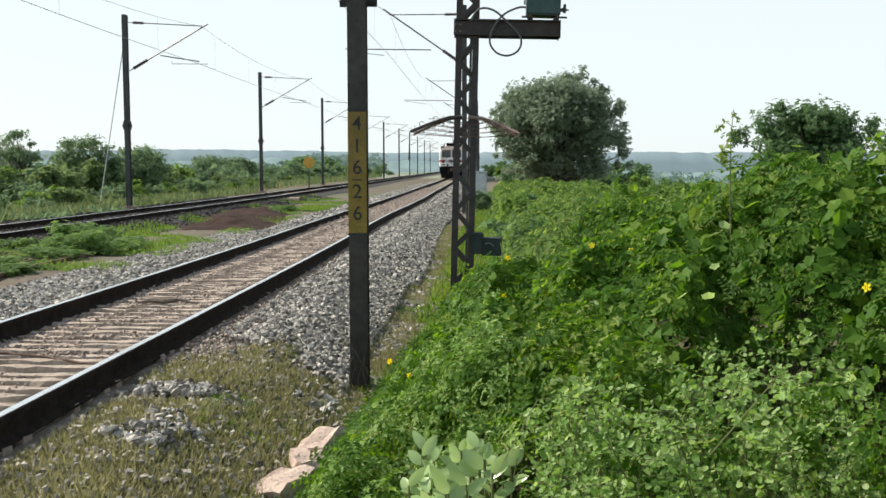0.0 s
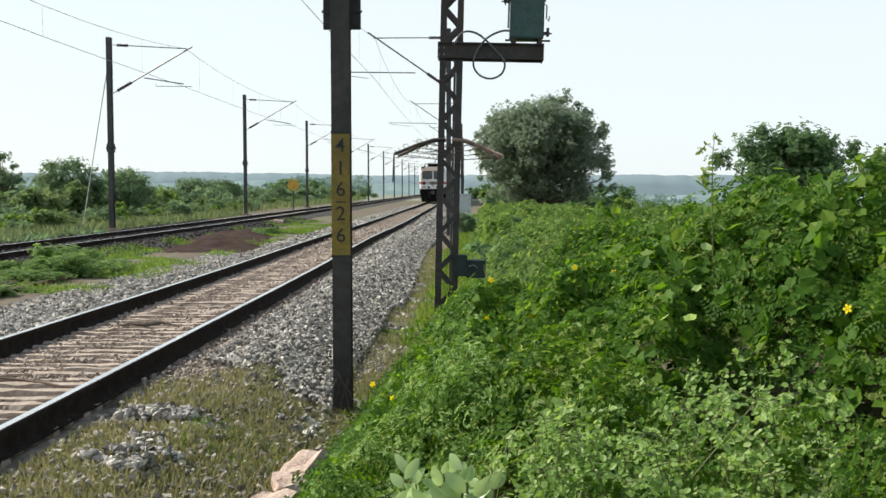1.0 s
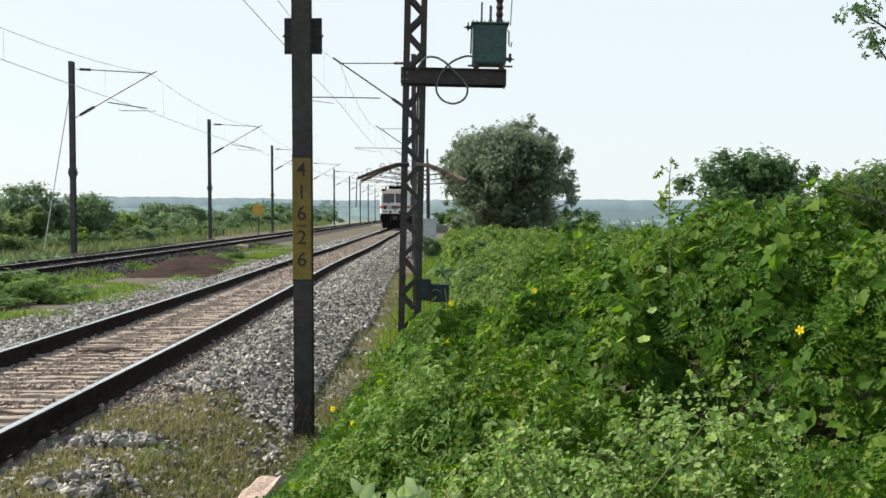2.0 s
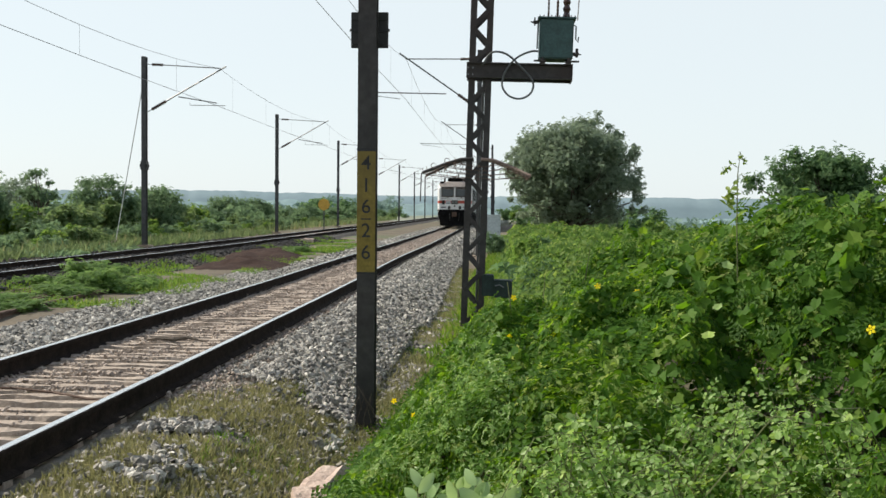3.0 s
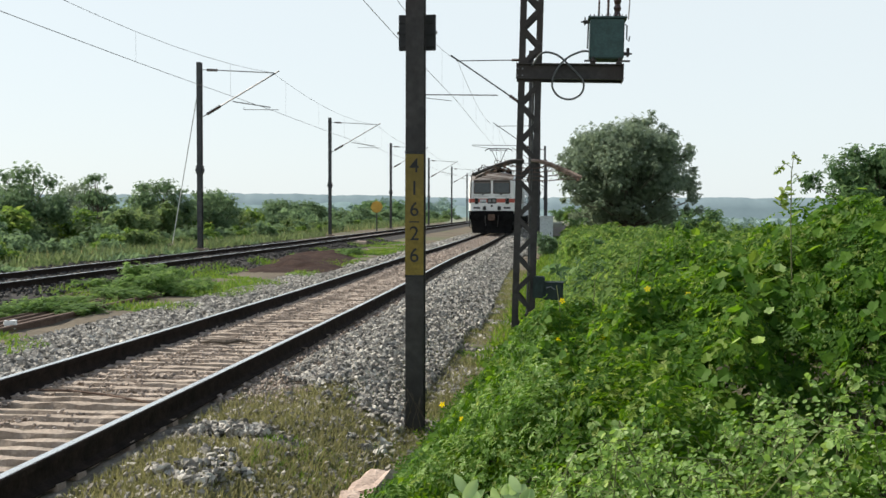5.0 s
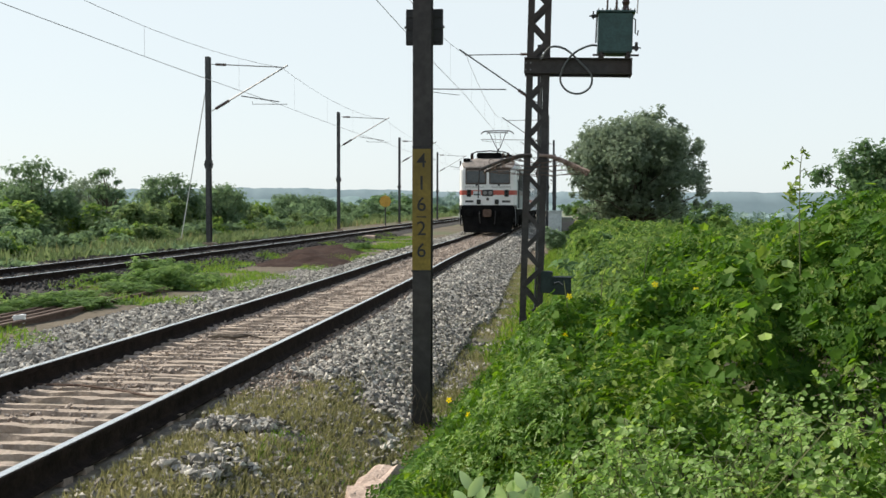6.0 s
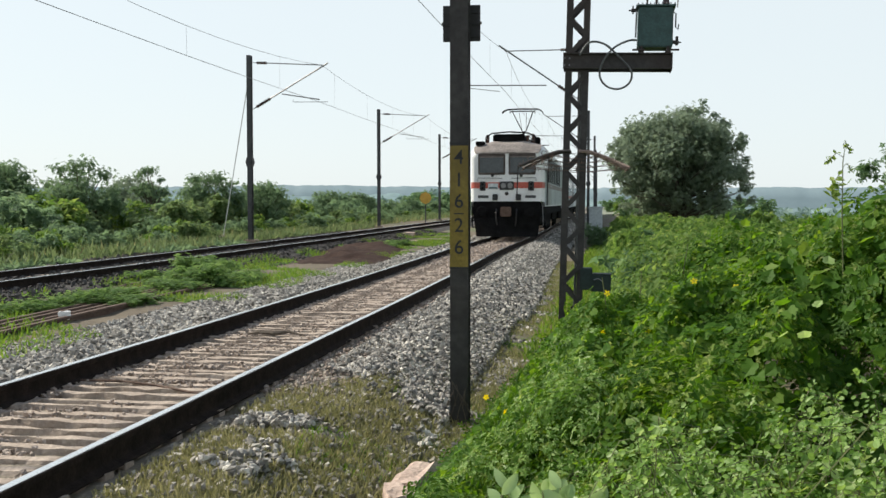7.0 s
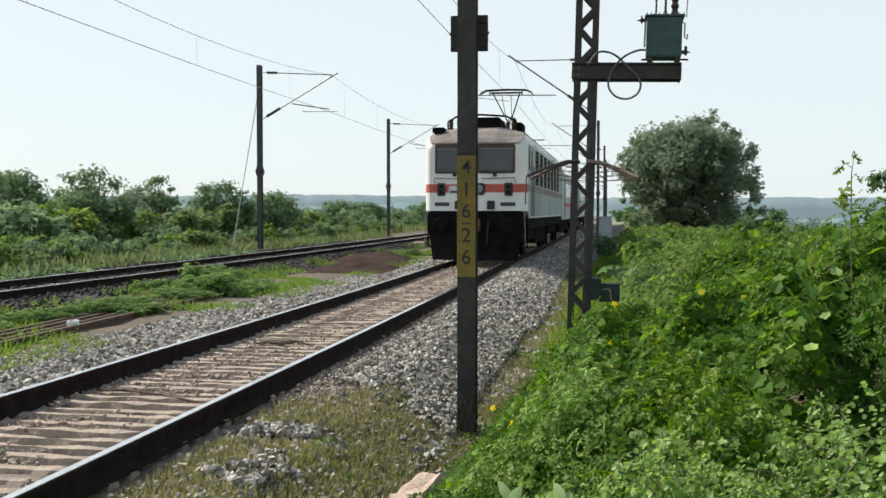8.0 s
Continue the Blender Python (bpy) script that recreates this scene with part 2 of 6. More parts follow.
def box(bm, x0, x1, y0, y1, z0, z1, bevel=0.0):
    vs = [bm.verts.new((x, y, z)) for x in (x0, x1) for y in (y0, y1) for z in (z0, z1)]
    fs = [bm.faces.new([vs[i] for i in q]) for q in ((0, 1, 3, 2), (4, 6, 7, 5), (0, 4, 5, 1), (2, 3, 7, 6), (0, 2, 6, 4), (1, 5, 7, 3))]
    if bevel:
        es = {e for f_ in fs for e in f_.edges}
        bmesh.ops.bevel(bm, geom=list(es), offset=bevel, segments=2, affect="EDGES", clamp_overlap=True)
    return bm


def boxes(*specs, bevel=0.0):
    bm = bmesh.new()
    for s in specs:
        box(bm, *s, bevel=bevel)
    return bm


def tube(bm, pts, radii, n=8, cap=True):
    """A tube along the points."""
    pts = [Vector(p) for p in pts]
    if not isinstance(radii, (list, tuple)):
        radii = [radii] * len(pts)
    rings = []
    for i, p in enumerate(pts):
        d = (pts[min(i + 1, len(pts) - 1)] - pts[max(i - 1, 0)]).normalized()
        a = d.orthogonal().normalized() if i == 0 else (a - d * a.dot(d)).normalized()
        b = d.cross(a)
        rings.append([bm.verts.new(p + (a * math.cos(2 * math.pi * k / n) + b * math.sin(2 * math.pi * k / n)) * radii[i]) for k in range(n)])
    for r0, r1 in zip(rings, rings[1:]):
        for k in range(n):
            bm.faces.new((r0[k], r0[(k + 1) % n], r1[(k + 1) % n], r1[k]))
    if cap and n > 2:
        bm.faces.new(rings[0][::-1])
        bm.faces.new(rings[-1])
    return bm


def sweep(bm, profile, path):
    """Sweeps an upright closed profile (across, up) along a path of (x, y, z)."""
    path = [Vector(p) for p in path]
    rings = []
    for i, p in enumerate(path):
        d = path[min(i + 1, len(path) - 1)] - path[max(i - 1, 0)]
        d.z = 0
        d.normalize()
        rt = Vector((d.y, -d.x, 0))
        rings.append([bm.verts.new(p + rt * u + Vector((0, 0, v))) for u, v in profile])
    k = len(profile)
    for r0, r1 in zip(rings, rings[1:]):
        for j in range(k):
            bm.faces.new((r0[j], r0[(j + 1) % k], r1[(j + 1) % k], r1[j]))
    bm.faces.new(rings[0])
    bm.faces.new(rings[-1][::-1])
    return bm


def raw_mesh(name, verts, loops, sizes, material, smooth=False):
    """A mesh straight from arrays."""
    me = bpy.data.meshes.new(name)
    me.vertices.add(len(verts))
    me.vertices.foreach_set("co", np.asarray(verts, dtype=np.float32).ravel())
    me.loops.add(len(loops))
    me.loops.foreach_set("vertex_index", np.asarray(loops, dtype=np.int32))
    me.polygons.add(len(sizes))
    sizes = np.asarray(sizes, dtype=np.int32)
    me.polygons.foreach_set("loop_start", np.r_[0, np.cumsum(sizes)[:-1]].astype(np.int32))
    me.materials.append(material)
    me.update(calc_edges=True)
    me.polygons.foreach_set("use_smooth", [smooth] * len(me.polygons))
    return me


def leaf_shape(kind):
    """(verts, faces) of one leaf, root at the origin, tip at +y, length 1, folded along its rib."""
    if kind == "lobed":
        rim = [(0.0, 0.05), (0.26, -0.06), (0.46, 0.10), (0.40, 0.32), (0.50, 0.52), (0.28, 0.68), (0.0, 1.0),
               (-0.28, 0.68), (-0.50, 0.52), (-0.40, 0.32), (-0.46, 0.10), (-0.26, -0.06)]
        vs = [(0, 0.38, -0.05)] + [(x, y, 0.16 * abs(x) - 0.22 * max(0, y - 0.5) ** 2) for x, y in rim]
        return vs, [(0, i + 1, (i + 1) % 12 + 1) for i in range(12)]
    if kind == "pinnate":  # a feather of paired leaflets along an arching rib
        vs, fs = [], []
        for i in range(5):
            for sd in (-1, 1):
                y, ln, k = 0.12 + 0.19 * i, 0.30 - 0.025 * i, len(vs)
                z = 0.10 - 0.5 * (y - 0.35) ** 2
                vs += [(0, y, z), (sd * ln * 0.55, y - 0.05, z + 0.03), (sd * ln, y + 0.10, z - 0.04), (sd * ln * 0.5, y + 0.12, z + 0.02)]
                fs.append((k, k + 1, k + 2, k + 3))
        return vs, fs
    if kind == "round":
        rim = [(0, 0), (0.30, 0.16), (0.40, 0.48), (0.28, 0.82), (0, 1.0), (-0.28, 0.82), (-0.40, 0.48), (-0.30, 0.16)]
        return [(0, 0.5, 0)] + [(x, y, 0.22 * abs(x)) for x, y in rim], [(0, i + 1, (i + 1) % 8 + 1) for i in range(8)]
    if kind == "blade":
        return [(-0.035, 0, 0), (0.035, 0, 0), (0.03, 0.5, 0.04), (-0.03, 0.5, 0.04), (0, 1.0, -0.12)], [(0, 1, 2, 3), (3, 2, 4)]
    if kind == "clump":
        vs, fs = [], []
        for a, ln in ((0, 1.0), (1.25, 0.8), (-1.2, 0.85), (2.6, 0.6), (-2.5, 0.65)):
            c, s, k = math.cos(a), math.sin(a), len(vs)
            for x, y, z in ((0, 0, 0), (0.17, 0.3, 0.07), (0, 0.62, -0.06), (-0.17, 0.3, 0.07)):
                vs.append(((x * c + y * s) * ln, (-x * s + y * c) * ln, z * ln))
            fs += [(k, k + 1, k + 2), (k, k + 2, k + 3)]
        return vs, fs
    return [(0, 0, 0), (0.24, 0.28, 0.07), (0.25, 0.62, 0.06), (0, 1, -0.06), (-0.25, 0.62, 0.06), (-0.24, 0.28, 0.07), (0, 0.5, 0)], \
        [(0, 1, 6), (1, 2, 6), (2, 3, 6), (3, 4, 6), (4, 5, 6), (5, 0, 6)]


def scatter(name, pos, up, size, kind, material, rng, tilt=0.7, shape=None):
    """A mesh of many leaves (or stones): at pos, facing up on the whole, turned and tilted at random."""
    vs, fs = shape or leaf_shape(kind)
    vs = np.array(vs, float)
    n, k = len(pos), len(vs)
    up = up + rng.normal(0, tilt, (n, 3))
    up /= np.linalg.norm(up, axis=1, keepdims=True) + 1e-9
    d = rng.normal(0, 1, (n, 3))
    d -= up * (d * up).sum(1, keepdims=True)
    d /= np.linalg.norm(d, axis=1, keepdims=True) + 1e-9
    s = np.cross(d, up)
    size = np.broadcast_to(size, (n,))
    v = (vs[None, :, 0, None] * s[:, None] + vs[None, :, 1, None] * d[:, None] + vs[None, :, 2, None] * up[:, None]) * size[:, None, None] + pos[:, None]
    flat = np.concatenate([np.array(q) for q in fs])
    loops = (flat[None] + (np.arange(n) * k)[:, None]).ravel()
    return raw_mesh(name, v.reshape(-1, 3), loops, np.tile([len(q) for q in fs], n), material)


# ---- the line's course ----
X2 = -7.95  # centre of the far track


def cxa(y):
    """How far the near track's centre swings aside."""
    return -0.19 * np.exp(-((y - 31.0) / 9.0) ** 2) + 0.001 * np.clip(y - 50, 0, 400)


def rise(y):
    """The line climbs gently away from the camera."""
    return 0.0044 * np.clip(y - 30.0, 0, 300)


def cx(y):
    return float(cxa(y))


def gz(y):
    return float(rise(y))


def stations(y0, y1, near=2.0, grow=1.06):
    out, st = [y0], near
    while out[-1] < y1:
        out.append(min(y1, out[-1] + st))
        if out[-1] > 20:
            st *= grow
    return out


# ---- ground ----
PROFILE = [(-4000, -14), (-1200, -10), (-500, -7), (-200, -4.5), (-90, -2.6), (-45, -1.2), (-26, -0.55), (-17, -0.3), (-12.5, -0.22), (-10.6, -0.34), (-9.6, -0.36),
           (-6.2, -0.34), (-5.4, -0.32), (-3.4, -0.33), (-2.6, -0.38), (-1.6, -0.33), (0, -0.32), (1.6, -0.34), (2.4, -0.47), (3.2, -0.52), (4.5, -0.42), (7, -0.3), (12, -0.45),
           (20, -1.3), (40, -3.2), (90, -5.5), (200, -7), (500, -9), (1200, -11), (4000, -14)]


def ground_z(x, y):
    xs, zs = zip(*PROFILE)
    return np.interp(x - cxa(y), xs, zs) + rise(y) * np.clip((70 - np.abs(x)) / 45, 0, 1)


def make_ground():
    ys = sorted(set([-400, -150, -60, -25, -10] + stations(-4, 1200, 0.8, 1.08) + [1800, 2600, 4500]))
    xs = []
    for (a, _), (b, _) in zip(PROFILE, PROFILE[1:]):
        k = max(1, min(12, int((b - a) / 0.5))) if abs(a) < 30 and abs(b) < 30 else 2
        xs += [a + (b - a) * i / k for i in range(k)]
    xs.append(PROFILE[-1][0])
    vs, loops = [], []
    for y in ys:
        for x in xs:
            X = x + cx(min(y, 600))
            z = float(np.interp(x, *zip(*PROFILE))) + gz(y) * min(1, max(0, (70 - abs(x)) / 45))
            z += 0.07 * noise.noise(Vector((X * 0.5, y * 0.5, 0))) * min(1, abs(x) / 4) + 0.025 * noise.noise(Vector((X * 2.2, y * 2.2, 3)))
            vs.append((X, y, z))
    w = len(xs)
    for j in range(len(ys) - 1):
        for i in range(w - 1):
            loops += [j * w + i, j * w + i + 1, (j + 1) * w + i + 1, (j + 1) * w + i]
    me = raw_mesh("ground", vs, loops, [4] * (len(loops) // 4), M_SOIL, True)
    me.materials.append(M_FIELD)
    far = [1 if max(abs(vs[p.vertices[0]][0]), 0) > 35 or vs[p.vertices[0]][1] > 150 else 0 for p in me.polygons]
    me.polygons.foreach_set("material_index", far)
    tagged(new("ground", me), "brown lineside earth and grassy plain to the horizon", "ground", kind="structure")


def ridge(name, dist, base, top, material, seed, x0, x1, label, rough=1.0):
    """A long line of far hills, with depth."""
    vs, loops = [], []
    xs = np.linspace(x0, x1, 500)
    for j, (dy, k) in enumerate(((-60, 0.0), (-25, 0.6), (0, 1.0), (60, 0.9), (200, 0.0))):
        for x in xs:
            h = top(x) + 5 * rough * noise.noise(Vector((x * 0.006, seed, 0))) + 2.4 * rough * noise.noise(Vector((x * 0.03, seed, 4))) + 1.8 * rough * noise.noise(Vector((x * 0.11, seed, 9)))
            vs.append((x, dist + dy, base + (h - base) * k))
    w = len(xs)
    for j in range(4):
        for i in range(w - 1):
            loops += [j * w + i, j * w + i + 1, (j + 1) * w + i + 1, (j + 1) * w + i]
    tagged(new(name, raw_mesh(name, vs, loops, [4] * (len(loops) // 4), material, True)), label, "hills", kind="structure")


make_ground()
ridge("backdrop_hills", 2600, -20, lambda x: 47 + 12 * math.exp(-((x + 800) / 420) ** 2) + 8 * math.exp(-((x + 1500) / 300) ** 2), M_HILL2, 1.0, -2600, 2600, "hills along the horizon, coloured pale blue for haze")
ridge("backdrop_woods", 900, -14, lambda x: 12.5 if x < -100 else 12.5 - 13.0 * min(1, (x + 100) / 250), M_HILL, 7.0, -1100, 900, "far woods coloured blue-green for haze", 0.8)


# ---- track ----
RAIL_PROFILE = [(-0.068, -0.172), (0.068, -0.172), (0.068, -0.160), (0.016, -0.140), (0.010, -0.125), (0.010, -0.052), (0.036, -0.040),
                (0.036, -0.006), (0.028, -0.0005), (-0.028, -0.0005), (-0.036, -0.006), (-0.036, -0.040), (-0.010, -0.052), (-0.010, -0.125), (-0.016, -0.140), (-0.068, -0.160)]


def make_rail(off, label):
    path = [(off + cx(y), y, gz(y)) for y in stations(-8, 420, 2.0)]
    rail = tagged(new("rail", mesh_of("rail", sweep(bmesh.new(), RAIL_PROFILE, path), M_RAIL)), label, "rail", group="running rails")
    part("rail_head", sweep(bmesh.new(), [(-0.029, -0.004), (0.027, -0.004), (0.023, 0.003), (-0.025, 0.003)], path), M_RAILTOP, rail, "polished running surface")


for c_ in (0.0, X2):
    for s_ in (-0.838, 0.838):
        make_rail(c_ + s_, "dark rusty steel rail with polished head on ties")


def make_bed(name, centre, half, foot, top, label):
    """The ballast bed: flat top, sloping shoulders."""
    ys = stations(-8, 420, 0.35, 1.05)
    us = [-foot, -(foot + half) / 2, -half, -half * 0.6, -0.5, 0, 0.5, half * 0.6, half, (foot + half) / 2, foot]
    vs, loops = [], []
    for y in ys:
        for u in us:
            z = top if abs(u) <= half else top + (abs(u) - half) / (foot - half) * (-0.56 - top)
            z += 0.03 * noise.noise(Vector((u * 2.5 + centre, y * 2.5, 0)))
            vs.append((centre + u + cx(y), y, z + gz(y)))
    w = len(us)
    for j in range(len(ys) - 1):
        for i in range(w - 1):
            loops += [j * w + i, j * w + i + 1, (j + 1) * w + i + 1, (j + 1) * w + i]
    ob = new(name, raw_mesh(name, vs, loops, [4] * (len(loops) // 4), M_BED, True))
    return tagged(ob, label, "track bed", kind="structure")


bed = make_bed("track_bed", 0.0, 1.75, 2.75, -0.20, "grey crushed-stone ballast bed under the track")
bed2 = make_bed("track_bed", X2, 1.75, 2.6, -0.20, "dark ballast bed under the farther track")
bed2.data.materials[0] = M_BED_DARK


# ---- overhead line ----
Z_FAR, Z_NEAR = 5.88, 6.12  # contact wires over the far and the near track
N_MASTS = [(2.54, 8.36), (2.92, 43.0), (2.96, 76.0), (3.31, 105.0), (3.4, 134.0), (3.45, 163.0), (3.4, 192.0), (3.3, 221.0)]
P_MASTS = [(-11.66, 8.0), (-11.66, 43.7), (-11.58, 70.3), (-11.41, 97.0), (-10.9, 124.0), (-10.34, 148.0), (-10.25, 175.0), (-10.0, 198.0), (-9.92, 222.0), (-9.95, 250.0), (-10.0, 280.0)]


def rsj(bm, w, d, t, z0, z1):
    """An upright rolled I-beam, flanges facing along y."""
    pr = [(-w / 2, -d / 2), (w / 2, -d / 2), (w / 2, -d / 2 + t), (t / 2, -d / 2 + t), (t / 2, d / 2 - t), (w / 2, d / 2 - t),
          (w / 2, d / 2), (-w / 2, d / 2), (-w / 2, d / 2 - t), (-t / 2, d / 2 - t), (-t / 2, -d / 2 + t), (-w / 2, -d / 2 + t)]
    lo, hi = [bm.verts.new((x, y, z0)) for x, y in pr], [bm.verts.new((x, y, z1)) for x, y in pr]
    for i in range(12):
        bm.faces.new((lo[i], lo[(i + 1) % 12], hi[(i + 1) % 12], hi[i]))
    bm.faces.new(lo[::-1])
    bm.faces.new(hi)
    return bm


def insulator(name, parent, a, b, r):
    """A ribbed rod insulator from a to b."""
    a, b = Vector(a), Vector(b)
    pts, rad = [], []
    for i in range(13):
        pts.append(a.lerp(b, i / 12))
        rad.append(r * (1.0 if i % 2 else 0.5))
    part(name, tube(bmesh.new(), pts, rad, 8), M_INSUL, parent, "brown ribbed porcelain insulator")


def cantilever(parent, s, reach, top, foot, reg, wire, drop, rise_end, reg_from, reg_to, reg_fall):
    """The hinged bracket that holds the wires: s is the side it points to; the registration tube runs from reg_from to reg_to."""
    x0, tip = s * 0.12, s * reach
    part("stay_rod", tube(bmesh.new(), [(x0, 0, top), (s * 0.36, 0, top - drop * 0.1)], 0.014, 6), M_GALV, parent)
    part("stay_tube", tube(bmesh.new(), [(s * 0.80, 0, top - drop * 0.2), (tip * 0.93, 0, top - drop)], 0.022, 6), M_GALV, parent)
    insulator("stay_insulator", parent, (s * 0.34, 0, top - drop * 0.1), (s * 0.82, 0, top - drop * 0.2), 0.075)
    foot_in = Vector((x0, 0, foot))
    end = Vector((tip, 0, top + rise_end))
    k = 0.24
    part("bracket_tube", tube(bmesh.new(), [foot_in.lerp(end, k), end], 0.032, 6), M_GALV, parent)
    insulator("bracket_insulator", parent, foot_in.lerp(end, 0.06), foot_in.lerp(end, k), 0.085)
    part("bracket_rod", tube(bmesh.new(), [foot_in, foot_in.lerp(end, 0.07)], 0.02, 6), M_GALV, parent)
    part("registration_tube", tube(bmesh.new(), [(s * reg_from, 0, reg), (s * reg_to, 0, reg - reg_fall)], 0.024, 6), M_GALV, parent)
    out = 1 if reg_to > reach else -1
    hold = s * (reg_to - 0.1) if out > 0 else s * (reg_to - 1.2)
    part("steady_arm", tube(bmesh.new(), [(hold, 0, reg - reg_fall * 0.9), (hold, 0, reg - reg_fall - 0.09), (s * reach * 0.99, 0, wire + 0.03)], 0.014, 5), M_GALV, parent)
    for z in (top, foot):
        part("hinge", boxes((min(x0, s * 0.05), max(x0, s * 0.05), -0.06, 0.06, z - 0.08, z + 0.07), bevel=0.01), M_MASTFAR, parent)


def make_mast(x, y, s, height, label, base, arm):
    m = thing("overhead_line_mast", (x, y, base + gz(y)), label, "mast", "overhead line masts")
    part("post", rsj(bmesh.new(), 0.2, 0.24, 0.018, -0.4, height - base), M_MASTFAR, m)
    part("collar", boxes((-0.17, 0.17, -0.16, 0.16, 3.20, 3.38), (-0.13, 0.13, -0.19, 0.19, 3.10, 3.5), bevel=0.03), M_MASTFAR, m)
    part("footing", boxes((-0.3, 0.3, -0.3, 0.3, -0.6, -0.16 if s > 0 else 0.0), bevel=0.03), M_TIE, m, "grey concrete footing")
    reach, top, foot, reg, wire, *rest = arm
    cantilever(m, s, reach, top - base, foot - base, reg - base, wire - base, *rest)
    return m


for i, (x, y) in enumerate(P_MASTS):
    mast = make_mast(x, y, 1, 8.02, "dark steel mast with bracket arm beside the far track", 0.0, (3.6, 7.70, 5.62, 6.29, Z_FAR, 0.18, -0.09, 1.5, 3.2, 0.27))
    if i == 1:
        part("guy_wire", tube(bmesh.new(), [(-1.33, 0.1, -0.05), (-0.05, 0.1, 7.12)], 0.022, 6), M_GUY, mast, "pale slanting guy wire")
        part("guy_anchor", boxes((-1.48, -1.18, -0.05, 0.25, -0.4, 0.03), bevel=0.03), M_TIE, mast)
for x, y in N_MASTS[1:]:
    make_mast(x, y, -1, 8.2, "dark steel mast with bracket arm beside the near track", -0.45, (3.39, 7.83, 5.80, 6.37, Z_NEAR, 0.0, 0.24, 1.4, 4.99, -0.06))


def wire_line(masts, side, reach, top, wire, name, label):
    """Messenger, contact wire and droppers as one line of stuff-free parts."""
    line = thing(name, (0, 0, 0), label, "overhead wire")
    sup = [(x + side * reach, y, z_) for (x, y), z_ in zip(masts, [top + 0.05] * len(masts))]
    sup = [(2 * sup[0][0] - sup[1][0], sup[0][1] - 34, sup[0][2])] + sup
    mess, cont = [], []
    for (xa, ya, za), (xb, yb, zb) in zip(sup, sup[1:]):
        for i in range(12):
            k = i / 12
            mess.append((xa + (xb - xa) * k, ya + (yb - ya) * k, za - 4 * k * (1 - k) * 0.46 * ((yb - ya) / 26.5) ** 2 + gz(ya + (yb - ya) * k)))
            cont.append((xa + (xb - xa) * k, ya + (yb - ya) * k, wire - 0.05 * 4 * k * (1 - k) + gz(ya + (yb - ya) * k)))
    part("messenger_wire", tube(bmesh.new(), mess, 0.008, 5), M_WIRE, line)
    part("contact_wire", tube(bmesh.new(), cont, 0.0095, 5), M_WIRE, line)
    for i in range(1, len(mess), 3):
        if mess[i][1] < 110:
            part("dropper", tube(bmesh.new(), [mess[i], cont[i]], 0.0035, 4), M_WIRE, line)
    return line


wire_line(P_MASTS, 1, 3.3, 7.47, Z_FAR, "catenary", "thin overhead wires with droppers above the far track")
wire_line(N_MASTS, -1, 3.1, 7.78, Z_NEAR, "catenary", "thin overhead wires with droppers above the near track")


# the near mast with its number
def make_number_mast():
    m = thing("number_mast", (2.545, 8.44, -0.5), "dark steel I-beam mast with yellow number panel and plates", "mast", "overhead line masts")
    part("post", rsj(bmesh.new(), 0.15, 0.16, 0.014, -0.3, 8.8), M_MAST, m)
    part("number_panel", boxes((-0.0765, 0.0765, -0.084, -0.0805, 1.36, 2.36)), M_YELLOW, m, "faded yellow painted panel")
    for ch, z in (("4", 2.26), ("1", 2.075), ("6", 1.90), ("2", 1.70), ("6", 1.52)):
        cu = bpy.data.curves.new("digit", "FONT")
        cu.body, cu.size, cu.align_x, cu.align_y, cu.extrude = ch, 0.165, "CENTER", "CENTER", 0.0015
        ob = new("digit", cu)
        ob.parent, ob.matrix_basis = m, pose(0, -0.0865, z, 90, 0, 0)
        ob.data.materials.append(M_BLACK)
        cu.offset = 0.0006
    part("dash", boxes((-0.04, 0.04, -0.088, -0.0842, 1.796, 1.806)), M_BLACK, m)
    for z in (1.345, 2.37):
        part("band", boxes((-0.079, 0.079, -0.086, -0.0815, z, z + 0.016)), M_BLACK, m)
    for s in (-1, 1):
        bm = boxes((min(s * 0.06, s * 0.157), max(s * 0.06, s * 0.157), 0.085, 0.10, 3.235, 3.535), bevel=0.004)
        for z in (3.265, 3.37, 3.465):
            box(bm, min(s * 0.075, s * 0.15), max(s * 0.075, s * 0.15), 0.075, 0.085, z, z + 0.04)
        plate = part("plate", bm, M_BLACK, m, "small black sheet-metal plate")
        part("bolt", tube(bmesh.new(), [(s * 0.155, 0.09, 3.385), (s * 0.168, 0.09, 3.385)], 0.012, 6), M_GALV, plate)
    cantilever(m, -1, 3.0, 8.33, 6.3, 6.87, Z_NEAR + 0.5, 0.0, 0.24, 1.4, 2.8, 0.2)
    bm = bmesh.new()
    for k in range(4):
        a = k * 1.7
        tube(bm, [(-0.12 + 0.1 * k, -0.12, 0.0), (-0.05 + 0.05 * k, -0.14, 0.16), (0.06 * math.sin(a), -0.13, 0.33 + 0.03 * k), (0.10 * math.sin(a + 1), -0.15, 0.22)], 0.005, 4)
    part("dry_vine", bm, M_BARK, m, "dry vine stalks round the foot")


make_number_mast()


def angle_bar(bm, a, b, w=0.05, t=0.006):
    """A flat steel bar from a to b."""
    a, b = Vector(a), Vector(b)
    d = (b - a).normalized()
    s = d.cross(Vector((0, 1, 0))).normalized() * w / 2
    o = Vector((0, t / 2, 0))
    vs = [bm.verts.new(p + q * s + r * o) for p in (a, b) for q in (-1, 1) for r in (-1, 1)]
    for q in ((0, 1, 3, 2), (4, 6, 7, 5), (0, 4, 5, 1), (2, 3, 7, 6), (0, 2, 6, 4), (1, 5, 7, 3)):
        bm.faces.new([vs[i] for i in q])


